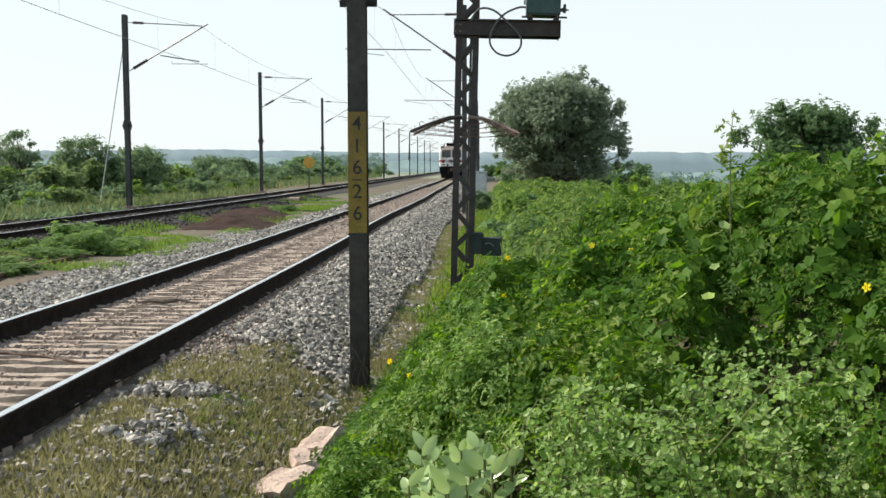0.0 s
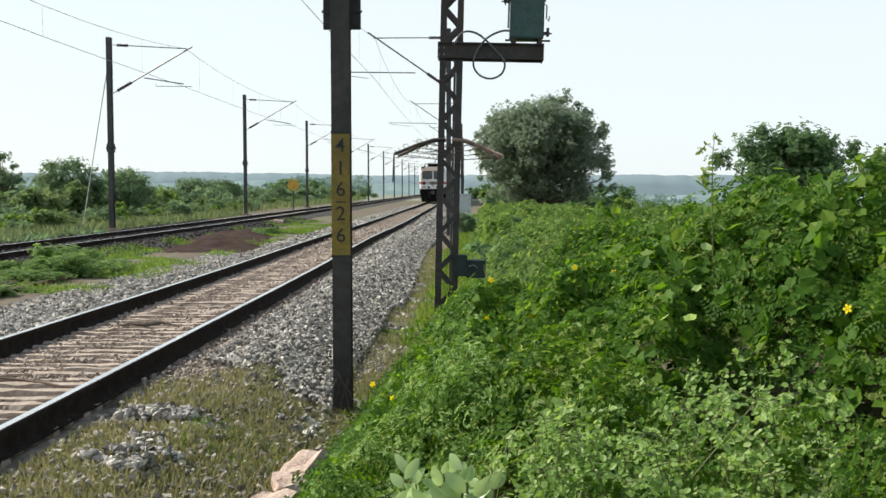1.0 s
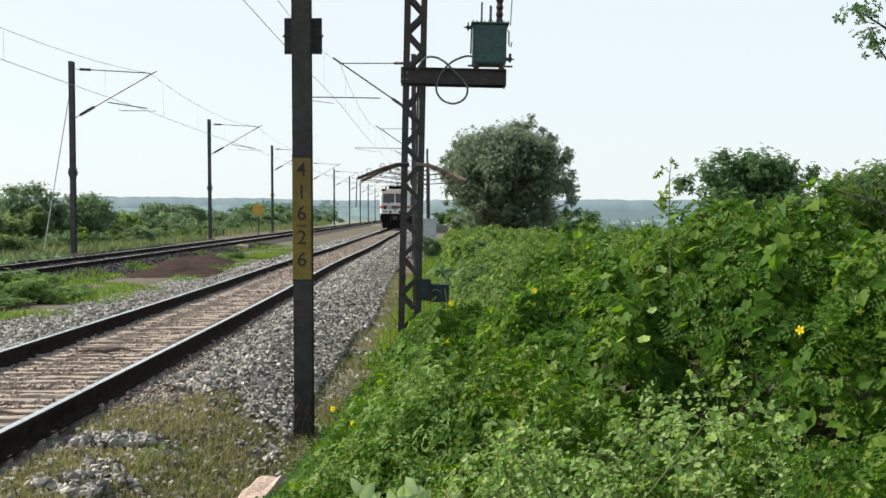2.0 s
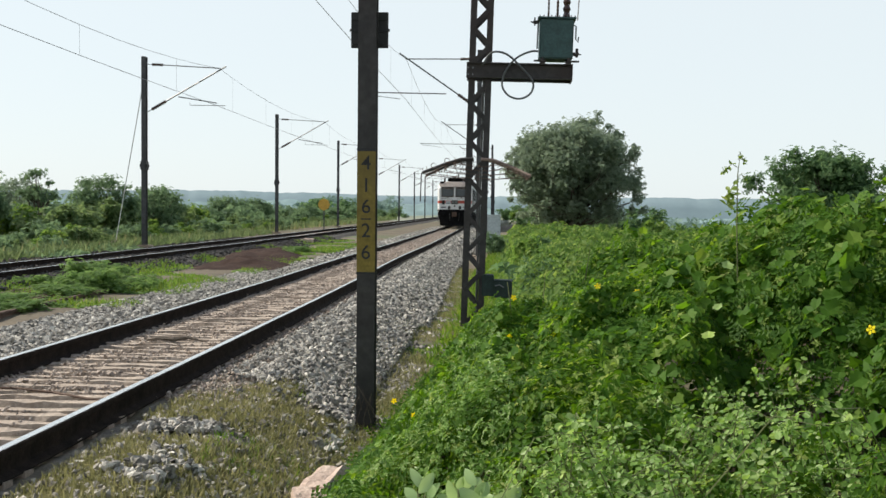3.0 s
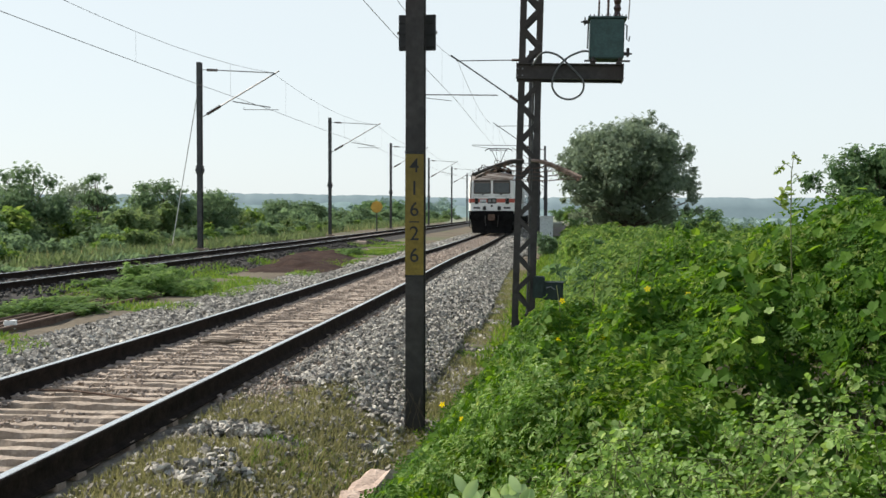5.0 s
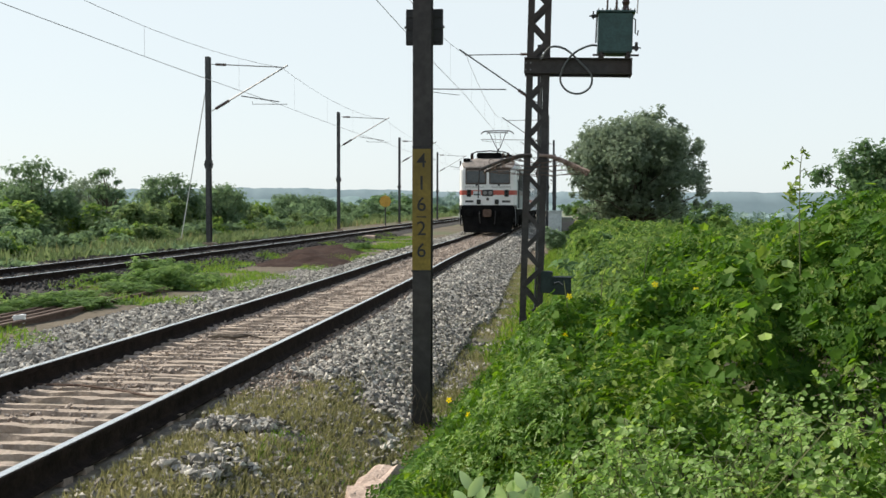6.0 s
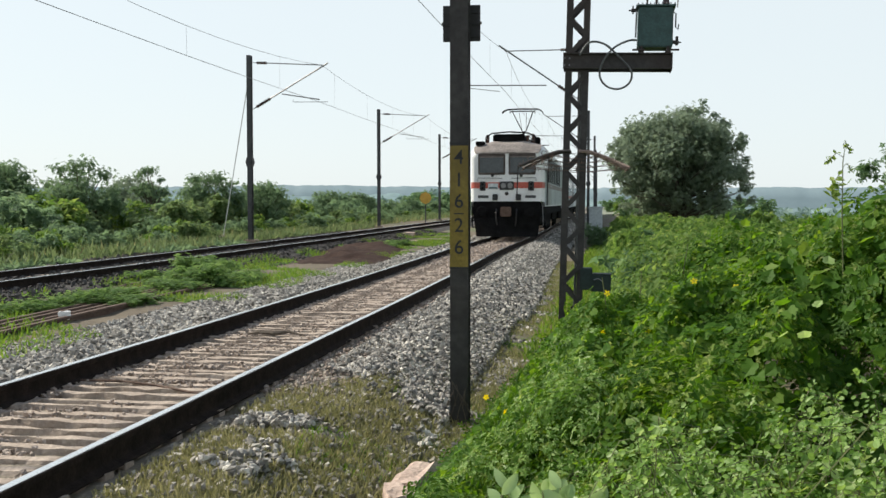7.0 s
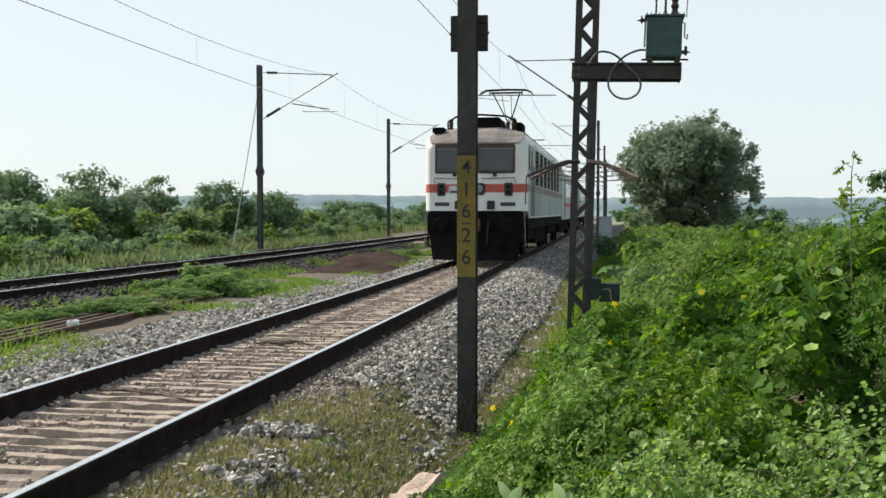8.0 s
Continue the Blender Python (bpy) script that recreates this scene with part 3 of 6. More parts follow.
def make_lattice_mast():
    m = thing("lattice_mast", pose(3.305, 13.95, -0.45, 0, 1.35, 0), "dark lattice steel mast carrying a transformer bracket", "mast")
    W, D, H = 0.15, 0.13, 6.2
    for sx in (-1, 1):
        for sy in (-1, 1):
            bm = boxes((min(sx * W, sx * (W - 0.078)), max(sx * W, sx * (W - 0.078)), sy * D - 0.005, sy * D + 0.005, -0.4, H),
                       (sx * W - 0.005, sx * W + 0.005, min(sy * D, sy * (D - 0.06)), max(sy * D, sy * (D - 0.06)), -0.4, H))
            part("leg", bm, M_MAST, m)
    n, st = 25, 0.255
    for i in range(n):
        z = 0.0 + i * st
        s = 1 if i % 2 else -1
        bm = bmesh.new()
        o_ = 0.009 + (i % 2) * 0.008
        angle_bar(bm, (-s * (W - 0.03), -D - o_, z), (s * (W - 0.03), -D - o_, z + st), 0.06)
        part("lacing_bar", bm, M_MAST, m)
        bm = bmesh.new()
        angle_bar(bm, (-s * (W - 0.03), D + o_, z), (s * (W - 0.03), D + o_, z + st), 0.06)
        part("lacing_bar", bm, M_MAST, m)
    # pipe that runs up inside
    part("conduit", tube(bmesh.new(), [(0.05, 0.02, 0.2), (0.05, 0.02, 3.7)], 0.018, 6), M_CABLE, m)
    # channel bracket: web with two flanges
    for y in (-0.16, 0.155):
        part("bracket_channel", boxes((-0.185, 1.235, y, y + 0.01, 3.64, 3.85), (-0.185, 1.235, y - 0.05, y, 3.835, 3.85), (-0.185, 1.235, y - 0.05, y, 3.64, 3.655)), M_MAST, m, "dark steel channel bracket")
    part("end_plate", boxes((1.23, 1.24, -0.21, 0.2, 3.63, 3.855)), M_MAST, m)
    for z in (3.69, 3.78):
        for x in (-0.165, -0.1):
            part("bolt", tube(bmesh.new(), [(x, -0.175, z), (x, -0.16, z)], 0.012, 6), M_GALV, m)
    # spiked guard against climbing
    for s in (-1, 1):
        for y in (-0.17, 0.16):
            part("guard_arm", tube(bmesh.new(), [(s * 0.05, y, 2.55), (s * 0.22, y, 2.54), (s * 0.46, y * 1.6, 2.45), (s * 0.72, y * 2.4, 2.33)], 0.022, 6), M_GUARD if s > 0 else M_MAST, m, "drooping spiked guard arm")
            bm = bmesh.new()
            r = random.Random(3 + s)
            for k in range(16):
                p = Vector((s * (0.24 + k * 0.03), y * (1.3 + k * 0.07), 2.53 - k * 0.0125))
                q = p + Vector((r.uniform(-0.05, 0.05), r.uniform(-0.05, 0.05), r.uniform(-0.05, 0.07)))
                tube(bm, [p, q], 0.004, 4)
            tagged(part("spike_strip", bm, M_RUST, m), "", kind="stuff")
    for j in range(4):
        w = 0.30 + j * 0.13
        z = 2.50 - j * 0.055
        d = 0.25 + j * 0.06
        pts = [(-w, -d, z), (-w * 0.3, -d * 1.03, z - 0.05), (w * 0.4, -d * 1.02, z - 0.06), (w, -d, z), (w * 1.02, 0, z - 0.04), (w, d, z), (0, d, z - 0.05), (-w, d, z), (-w, 0, z - 0.04), (-w, -d, z)]
        bm = tube(bmesh.new(), pts, 0.005, 4)
        r = random.Random(j)
        for k in range(24):
            i = r.randrange(len(pts) - 1)
            p = Vector(pts[i]).lerp(Vector(pts[i + 1]), r.random())
            tube(bm, [p - Vector((0.02, 0, 0.02)), p + Vector((r.uniform(-0.03, 0.03), 0, 0.025))], 0.003, 3)
        part("barbed_wire", bm, M_RUST, m, "rusty barbed wire")
    for k, (x, z) in enumerate(((-0.58, 2.44), (-0.40, 2.51))):
        part("wire_loop", tube(bmesh.new(), [(x + 0.035 * math.cos(a), -0.3, z + 0.03 * math.sin(a)) for a in np.linspace(0, 5.6, 12)], 0.005, 4), M_RUST, m)
    for s in (-1,):
        part("hanging_bar", tube(bmesh.new(), [(-0.735, -0.38, 2.33), (-0.74, -0.38, 1.95)], 0.008, 5), M_MAST, m)
    # cable loop under the bracket
    loop = [(0.10, -0.2, 3.86), (0.22, -0.21, 4.03), (0.42, -0.22, 4.01), (0.62, -0.22, 3.84), (0.78, -0.22, 3.66), (0.76, -0.22, 3.50), (0.62, -0.22, 3.42),
            (0.46, -0.22, 3.46), (0.37, -0.22, 3.60), (0.42, -0.22, 3.80), (0.56, -0.21, 3.97), (0.75, -0.2, 4.06), (0.86, -0.18, 4.06)]
    loop = [(x_ - 0.07, y_, z_ - 0.05) for x_, y_, z_ in loop]
    spl = []
    for i in range(len(loop) - 1):
        p0, p1, p2, p3 = (Vector(loop[max(0, min(len(loop) - 1, i + k))]) for k in (-1, 0, 1, 2))
        for u in np.linspace(0, 1, 5)[:-1]:
            spl.append(0.5 * ((2 * p1) + (p2 - p0) * u + (2 * p0 - 5 * p1 + 4 * p2 - p3) * u * u + (3 * p1 - p0 - 3 * p2 + p3) * u ** 3))
    part("cable", tube(bmesh.new(), spl, 0.014, 8), M_CABLE, m, "grey looped cable", True)
    # switch box low on the side
    bx = part("switch_box", boxes((0.12, 0.28, -0.22, 0.02, 0.70, 0.99), (0.26, 0.53, -0.2, 0.05, 0.68, 0.91), bevel=0.012), M_BOX, m, "dark green junction box")
    part("box_latch", tube(bmesh.new(), [(0.30, -0.215, 0.84), (0.36, -0.22, 0.86), (0.42, -0.215, 0.82)], 0.008, 5), M_GALV, bx)
    part("box_lid", boxes((0.255, 0.535, -0.21, 0.06, 0.905, 0.92)), M_BOX, bx)


make_lattice_mast()


def make_transformer():
    t = thing("transformer", pose(4.40, 13.95, 3.372, 0, 1.35, 0), "dark green oil transformer on a steel bracket", "transformer")
    t.scale = (0.87, 0.87, 0.87)
    part("tank", boxes((-0.255, 0.265, -0.22, 0.22, 0.09, 0.70), bevel=0.02), M_TXGREEN, t)
    part("lid", boxes((-0.29, 0.30, -0.25, 0.25, 0.70, 0.725), bevel=0.005), M_TXGREEN, t)
    for i in range(10):
        part("lid_bolt", tube(bmesh.new(), [(-0.26 + i * 0.06, -0.235, 0.724), (-0.26 + i * 0.06, -0.235, 0.75)], 0.009, 6), M_GALV, t)
    for x in (-0.2, 0.2):
        part("skid", boxes((x - 0.04, x + 0.04, -0.25, 0.25, 0.0, 0.035), (x - 0.02, x + 0.02, -0.24, 0.24, 0.03, 0.10), bevel=0.006), M_MAST, t)
        part("foot_bar", boxes((x - 0.13 * (1 if x < 0 else -0.2), x + 0.06 + 0.1 * (x > 0), -0.27, -0.235, 0.03, 0.055)), M_MAST, t)
    part("gauge_pipe", tube(bmesh.new(), [(-0.28, -0.12, 0.66), (-0.285, -0.12, 0.25)], 0.013, 6), M_GALV, t)
    part("valve", boxes((-0.36, -0.28, -0.15, -0.10, 0.63, 0.68), (-0.345, -0.325, -0.15, -0.1, 0.60, 0.73), (-0.40, -0.35, -0.14, -0.11, 0.645, 0.665), bevel=0.006), M_MAST, t)
    part("drain_valve", boxes((0.26, 0.36, -0.15, -0.09, 0.15, 0.20), (0.31, 0.35, -0.16, -0.08, 0.13, 0.26), (0.35, 0.40, -0.13, -0.11, 0.165, 0.185), bevel=0.006), M_MAST, t)
    part("side_pipe", tube(bmesh.new(), [(0.27, -0.14, 0.62), (0.305, -0.14, 0.60), (0.305, -0.14, 0.40), (0.34, -0.14, 0.36), (0.35, -0.14, 0.44)], 0.011, 6), M_GALV, t)
    for x, r, h in ((0.16, 0.05, 0.55), (0.02, 0.018, 0.3), (-0.12, 0.014, 0.35)):
        pts = [(x, 0.0, 0.725 + h * k / 10) for k in range(11)]
        part("bushing", tube(bmesh.new(), pts, [r * (1.25 if k % 2 else 0.85) for k in range(11)], 10), M_INSUL, t, "brown ribbed porcelain bushing")
    part("conductor", tube(bmesh.new(), [(0.34, 0.1, 0.74), (0.36, 0.1, 1.2)], 0.01, 5), M_GALV, t)


make_transformer()


def make_cabinet():
    c = thing("lineside_cabinet", (3.58, 47.0, -0.4), "pale grey equipment cabinet beside the track", "cabinet")
    part("body", boxes((-0.3, 0.3, -0.25, 0.25, 0.15, 1.70), bevel=0.01), M_CABINET, c)
    part("top", boxes((-0.34, 0.34, -0.3, 0.3, 1.70, 1.76), bevel=0.01), M_CABINET, c)
    part("plinth", boxes((-0.34, 0.34, -0.29, 0.29, -0.3, 0.15)), M_TIE, c)
    d = part("door", boxes((-0.27, 0.27, -0.265, -0.252, 0.2, 1.65), bevel=0.004), M_CABINET, c)
    part("handle", boxes((0.18, 0.2, -0.29, -0.266, 0.9, 1.02)), M_BLACK, d)


make_cabinet()


def make_sign():
    s = thing("track_sign", (-9.9, 80.0, -0.5), "round yellow warning board on a post beside the track", "sign")
    bm = bmesh.new()
    tube(bm, [(0, -0.03, 2.55), (0, 0.0, 2.55)], 0.48, 8)
    part("board", bm, M_SIGN, s, "yellow board")
    part("post", tube(bmesh.new(), [(0, 0.05, 0), (0, 0.05, 2.9)], 0.05, 6), M_MASTFAR, s)


M_SIGN = surf("yellow_sign", (0.52, 0.30, 0.04), (0.62, 0.38, 0.06), 3.0, 0.6, bump=0.05)
make_sign()


# ---- train ----
def lathe_box(bm, rings):
    """Bridges closed rings of equal length into a shell."""
    rv = [[bm.verts.new(p) for p in r] for r in rings]
    k = len(rv[0])
    for a, b in zip(rv, rv[1:]):
        for j in range(k):
            bm.faces.new((a[j], a[(j + 1) % k], b[(j + 1) % k], b[j]))
    bm.faces.new(rv[0][::-1])
    bm.faces.new(rv[-1])
    return bm


def body_ring(y, half, z0, z1, zr, inset=0.0):
    """The cross-section of a vehicle: straight sides, rounded shoulders, arched roof."""
    h = half - inset
    pts = [(-h, z0), (-h, z1 - 0.25)]
    for a in np.linspace(180, 90, 6)[1:]:
        pts.append((-h + 0.35 + 0.35 * math.cos(radians(a)), z1 - 0.25 + 0.25 * math.sin(radians(a))))
    pts.append((-h * 0.4, zr))
    pts += [(-x, z) for x, z in pts[::-1]]
    return [(x, y, z) for x, z in pts]


def make_wheels(parent, ys, r, name="wheelset"):
    for y in ys:
        w = part(name, tube(bmesh.new(), [(-0.8, y, r), (0.8, y, r)], 0.09, 8), M_UNDER, parent)
        for s in (-1, 1):
            bm = bmesh.new()
            tube(bm, [(s * 0.775, y, r), (s * 0.905, y, r)], r, 20)
            tube(bm, [(s * 0.745, y, r), (s * 0.775, y, r)], r + 0.028, 20)
            part("wheel", bm, M_UNDER, w)


def make_locomotive():
    """The front face stands at y = 0, the length runs to +y."""
    L, hw = 20.0, 1.53
    m = thing("locomotive", (0, 0, 0), "white electric locomotive with red stripe and raised pantograph", "locomotive")
    # body shell: cab nose in three rings, then the straight body
    rings = [body_ring(0.0, 1.36, 1.52, 3.52, 3.54), body_ring(0.06, 1.44, 1.52, 3.58, 3.60), body_ring(0.35, hw, 1.50, 3.74, 3.86), body_ring(1.2, hw, 1.30, 3.88, 4.06),
             body_ring(L - 1.2, hw, 1.30, 3.88, 4.06), body_ring(L - 0.3, hw, 1.52, 3.82, 4.0), body_ring(L, 1.38, 1.55, 3.7, 3.85)]
    part("body", lathe_box(bmesh.new(), rings), M_WHITE, m, "white painted steel body")
    # dusty roof skin
    bm = bmesh.new()
    rr = []
    for y, h, z1, zr in ((-0.03, 1.40, 3.52, 3.53), (0.06, 1.48, 3.59, 3.64), (0.35, 1.52, 3.76, 3.89), (0.7, 1.5, 3.84, 4.02), (1.2, 1.5, 3.89, 4.075), (L - 1.2, 1.5, 3.89, 4.075)):
        rr.append([(-h + 0.12, y, z1), (-h * 0.4, y, zr + 0.01), (h * 0.4, y, zr + 0.01), (h - 0.12, y, z1), (h - 0.12, y, z1 - 0.03), (-h + 0.12, y, z1 - 0.03)])
    lathe_box(bm, rr)
    part("roof", bm, M_ROOF, m, "dusty brown-grey roof")
    # front: windscreens
    for s in (-1, 1):
        fr = part("windscreen_frame", boxes((min(s * 0.07, s * 1.19), max(s * 0.07, s * 1.19), -0.035, 0.02, 2.62, 3.49), bevel=0.05), M_SURROUND, m, "brown rubber windscreen surround")
        part("windscreen", boxes((min(s * 0.14, s * 1.12), max(s * 0.14, s * 1.12), -0.045, -0.03, 2.70, 3.33), bevel=0.006), M_GLASS, fr, "dark glass pane")
        part("sun_visor", boxes((min(s * 0.12, s * 1.13), max(s * 0.12, s * 1.13), -0.05, -0.028, 3.335, 3.36), bevel=0.005), M_ROOF, fr)
        part("wiper", tube(bmesh.new(), [(s * 0.6, -0.06, 2.60), (s * 0.2, -0.065, 2.72)], 0.012, 5), M_BLACK, fr)
        part("wiper_motor", boxes((s * 0.6 - 0.06, s * 0.6 + 0.06, -0.08, -0.01, 2.53, 2.63), bevel=0.02), M_BLACK, m)
        # marker lights in the stripe
        ml = part("marker_light", boxes((s * 1.0 - 0.12, s * 1.0 + 0.12, -0.06, 0.0, 1.96, 2.34), bevel=0.02), M_BLACK, m, "dark marker light housing")
        part("marker_lens", tube(bmesh.new(), [(s * 1.0, -0.07, 2.23), (s * 1.0, -0.055, 2.23)], 0.05, 10), M_UNDER, ml)
        part("marker_lens", tube(bmesh.new(), [(s * 1.0, -0.07, 2.07), (s * 1.0, -0.055, 2.07)], 0.05, 10), M_UNDER, ml)
        # number bars and lamp irons
        part("number_bar", boxes((s * 0.98 - 0.22, s * 0.98 + 0.22, -0.012, -0.004, 1.66, 1.77)), M_MASTFAR, m)
        part("lamp_bracket", boxes((s * 0.48 - 0.11, s * 0.48 + 0.11, -0.10, 0.0, 1.56, 1.82), bevel=0.02), M_BLACK, m)
        # handrail
        part("handrail", tube(bmesh.new(), [(s * 0.2, -0.07, 2.47), (s * 1.2, -0.07, 2.49), (s * 1.2, -0.07, 2.36), (s * 1.2, -0.01, 2.36)], 0.014, 6), M_GALV, m)
        # buffers
        bf = part("buffer", tube(bmesh.new(), [(s * 0.98, 0.0, 1.10), (s * 0.98, -0.45, 1.10)], 0.11, 12), M_UNDER, m)
        part("buffer_head", tube(bmesh.new(), [(s * 0.98, -0.45, 1.10), (s * 0.98, -0.50, 1.10), (s * 0.98, -0.52, 1.10)], [0.23, 0.23, 0.19], 18), M_UNDER, bf)
        # hoses and side steps
        part("brake_hose", tube(bmesh.new(), [(s * 0.42, -0.12, 1.2), (s * 0.42, -0.3, 1.05), (s * 0.40, -0.3, 0.7), (s * 0.36, -0.2, 0.5)], 0.03, 6), M_BLACK, m)
        part("cab_step", boxes((min(s * 1.32, s * 1.52), max(s * 1.32, s * 1.52), 0.5, 0.95, 0.42, 0.46), (min(s * 1.32, s * 1.52), max(s * 1.32, s * 1.52), 0.5, 0.95, 0.85, 0.89), (min(s * 1.48, s * 1.52), max(s * 1.48, s * 1.52), 0.5, 0.54, 0.42, 1.4)), M_UNDER, m)
        part("step_handrail", tube(bmesh.new(), [(s * 1.47, -0.02, 1.5), (s * 1.5, -0.04, 0.55), (s * 1.45, 0.1, 0.45)], 0.016, 6), M_GALV, m)
    part("stripe", boxes((-1.363, 1.363, -0.006, 0.001, 2.06, 2.31)), M_RED, m, "red painted band")
    for s in (-1, 1):
        bm = bmesh.new()
        lathe_box(bm, [[(s * 1.362, -0.004, 2.06), (s * 1.445, 0.058, 2.06), (s * 1.536, 0.35, 2.06), (s * 1.53, 0.36, 2.06), (s * 1.43, 0.07, 2.06), (s * 1.35, 0.0, 2.06)],
                       [(s * 1.362, -0.004, 2.31), (s * 1.445, 0.058, 2.31), (s * 1.536, 0.35, 2.31), (s * 1.53, 0.36, 2.31), (s * 1.43, 0.07, 2.31), (s * 1.35, 0.0, 2.31)]])
        part("stripe", bm, M_RED, m, "red painted band")
        part("side_panel", boxes((min(s * 1.524, s * 1.5325), max(s * 1.524, s * 1.5325), 0.50, L - 0.5, 1.34, 3.52)), M_SIDE, m, "pale green-grey side panel with shade put into its colour")
        part("side_stripe", boxes((min(s * 1.528, s * 1.536), max(s * 1.528, s * 1.536), 0.36, L - 0.4, 2.10, 2.31)), M_RED if s < 0 else M_ROOF, m)
    hl = part("headlight", boxes((-0.30, 0.30, -0.07, 0.0, 1.99, 2.34), bevel=0.03), M_BLACK, m, "twin headlight in dark housing")
    for x in (-0.14, 0.14):
        part("headlight_lens", tube(bmesh.new(), [(x, -0.085, 2.17), (x, -0.065, 2.17)], 0.11, 14), M_LAMP, hl)
    part("number_plate", boxes((-0.78, -0.36, -0.02, -0.005, 2.02, 2.26)), M_COACH, m, "pale plate with bars")
    part("number_bar", boxes((-0.74, -0.40, -0.026, -0.021, 2.05, 2.11)), M_TXGREEN, m)
    part("horn", tube(bmesh.new(), [(0, -0.09, 1.84), (0, -0.01, 1.86)], [0.08, 0.05], 10), M_BLACK, m)
    # underframe, coupler, cow-catcher
    part("buffer_beam", boxes((-1.40, 1.40, -0.04, 0.4, 0.84, 1.52), bevel=0.04), M_UNDER, m, "sooty black buffer beam")
    part("coupler", boxes((-0.14, 0.14, -0.45, 0.0, 0.95, 1.25), (-0.22, 0.22, -0.58, -0.38, 0.90, 1.30), bevel=0.04), M_RUST, m, "rusty coupler")
    bm = bmesh.new()
    lathe_box(bm, [[(-1.38, 0.05, 0.9), (0, -0.25, 0.9), (1.38, 0.05, 0.9), (1.3, 0.3, 0.9), (-1.3, 0.3, 0.9)], [(-1.27, 0.0, 0.07), (0, -0.45, 0.06), (1.27, 0.0, 0.07), (1.2, 0.25, 0.07), (-1.2, 0.25, 0.07)]])
    part("cow_catcher", bm, M_UNDER, m, "black sheet cow-catcher")
    part("underframe", boxes((-1.48, 1.48, 0.4, L - 0.4, 0.95, 1.32), (-1.2, 1.2, 7.5, L - 7.5, 0.35, 0.95), bevel=0.03), M_UNDER, m)
    for y in (4.0, L - 4.0):
        part("bogie", boxes((-1.25, -1.05, y - 2.7, y + 2.7, 0.55, 0.95), (1.05, 1.25, y - 2.7, y + 2.7, 0.55, 0.95), (-1.1, 1.1, y - 0.6, y + 0.6, 0.5, 0.9), bevel=0.03), M_UNDER, m)
        make_wheels(m, (y - 1.85, y, y + 1.85), 0.546)
    # cab doors, side windows, louvres
    for s in (-1, 1):
        a, b = sorted((s * 1.525, s * 1.544))
        part("cab_window", boxes((a, b, 0.62, 1.05, 2.75, 3.45), bevel=0.004), M_GLASS, m)
        d = part("cab_door", boxes((a, b, 1.35, 1.95, 1.40, 3.50), bevel=0.006), M_SIDE, m)
        part("door_window", boxes((min(a, b) - (0.004 if s < 0 else 0), max(a, b) + (0.004 if s > 0 else 0), 1.45, 1.85, 2.75, 3.35)), M_GLASS, d)
        for y in (1.28, 2.02):
            part("door_handrail", tube(bmesh.new(), [(s * 1.58, y, 1.35), (s * 1.58, y, 2.9)], 0.016, 5), M_BLACK, m)
        for k in range(7):
            y = 3.2 + k * 1.95
            lv = part("side_louvre", boxes((a, b, y, y + 1.2, 2.36, 3.46), bevel=0.004), M_UNDER, m, "dark louvre panel")
            for j in range(7):
                part("louvre_slat", boxes((min(a, b) - (0.012 if s < 0 else 0), max(a, b) + (0.012 if s > 0 else 0), y + 0.06, y + 1.14, 2.42 + j * 0.15, 2.46 + j * 0.15)), M_MASTFAR, lv)
        for k in range(5):
            part("panel_rib", boxes((a, b, 2.6 + k * 3.6, 2.66 + k * 3.6, 1.35, 3.6)), M_COACH, m)
    # roof gear
    part("cooling_unit", boxes((-0.66, 0.66, 0.75, 2.2, 4.02, 4.34), (-0.5, 0.5, 0.65, 0.8, 4.0, 4.26), bevel=0.05), M_UNDER, m, "sooty roof cooling unit")
    part("roof_box", boxes((-1.34, -0.98, 0.35, 0.85, 3.84, 4.02), bevel=0.03), M_UNDER, m)
    part("roof_box", boxes((0.85, 1.2, 2.2, 3.2, 3.95, 4.3), bevel=0.04), M_UNDER, m)
    part("roof_rail", tube(bmesh.new(), [(-1.0, 1.2, 4.0), (-1.0, 1.2, 4.25), (-0.75, 1.2, 4.40), (0.0, 1.2, 4.46), (0.8, 1.2, 4.40), (1.1, 1.2, 4.25), (1.1, 1.2, 4.0)], 0.03, 6), M_UNDER, m)
    for x in (-0.95, 1.0):
        insulator("roof_insulator", m, (x, 1.5, 3.98), (x, 1.5, 4.36), 0.09)
        insulator("roof_insulator", m, (x * 0.6, 3.6, 4.06), (x * 0.6, 3.6, 4.45), 0.09)
    part("bus_bar", tube(bmesh.new(), [(1.0, 1.5, 4.38), (0.6, 3.6, 4.47), (0.6, 9.0, 4.47), (0.6, 16.0, 4.47)], 0.022, 6), M_WIRE, m)
    part("roof_hatch", boxes((-1.0, 1.0, 10.2, 13.8, 4.05, 4.22), bevel=0.04), M_ROOF, m)
    py = 4.2  # the raised pantograph stands over the second bogie pivot
    p = part("pantograph", boxes((-0.62, 0.62, py + 3.6, py + 3.7, 4.46, 4.54), (-0.62, 0.62, py + 5.1, py + 5.2, 4.46, 4.54), (-0.62, -0.54, py + 3.6, py + 5.2, 4.46, 4.54), (0.54, 0.62, py + 3.6, py + 5.2, 4.46, 4.54), bevel=0.01), M_UNDER, m, "raised single-arm pantograph")
    part("lower_arm", tube(bmesh.new(), [(0, py + 3.7, 4.55), (0, py + 5.35, 5.02)], 0.055, 6), M_UNDER, p)
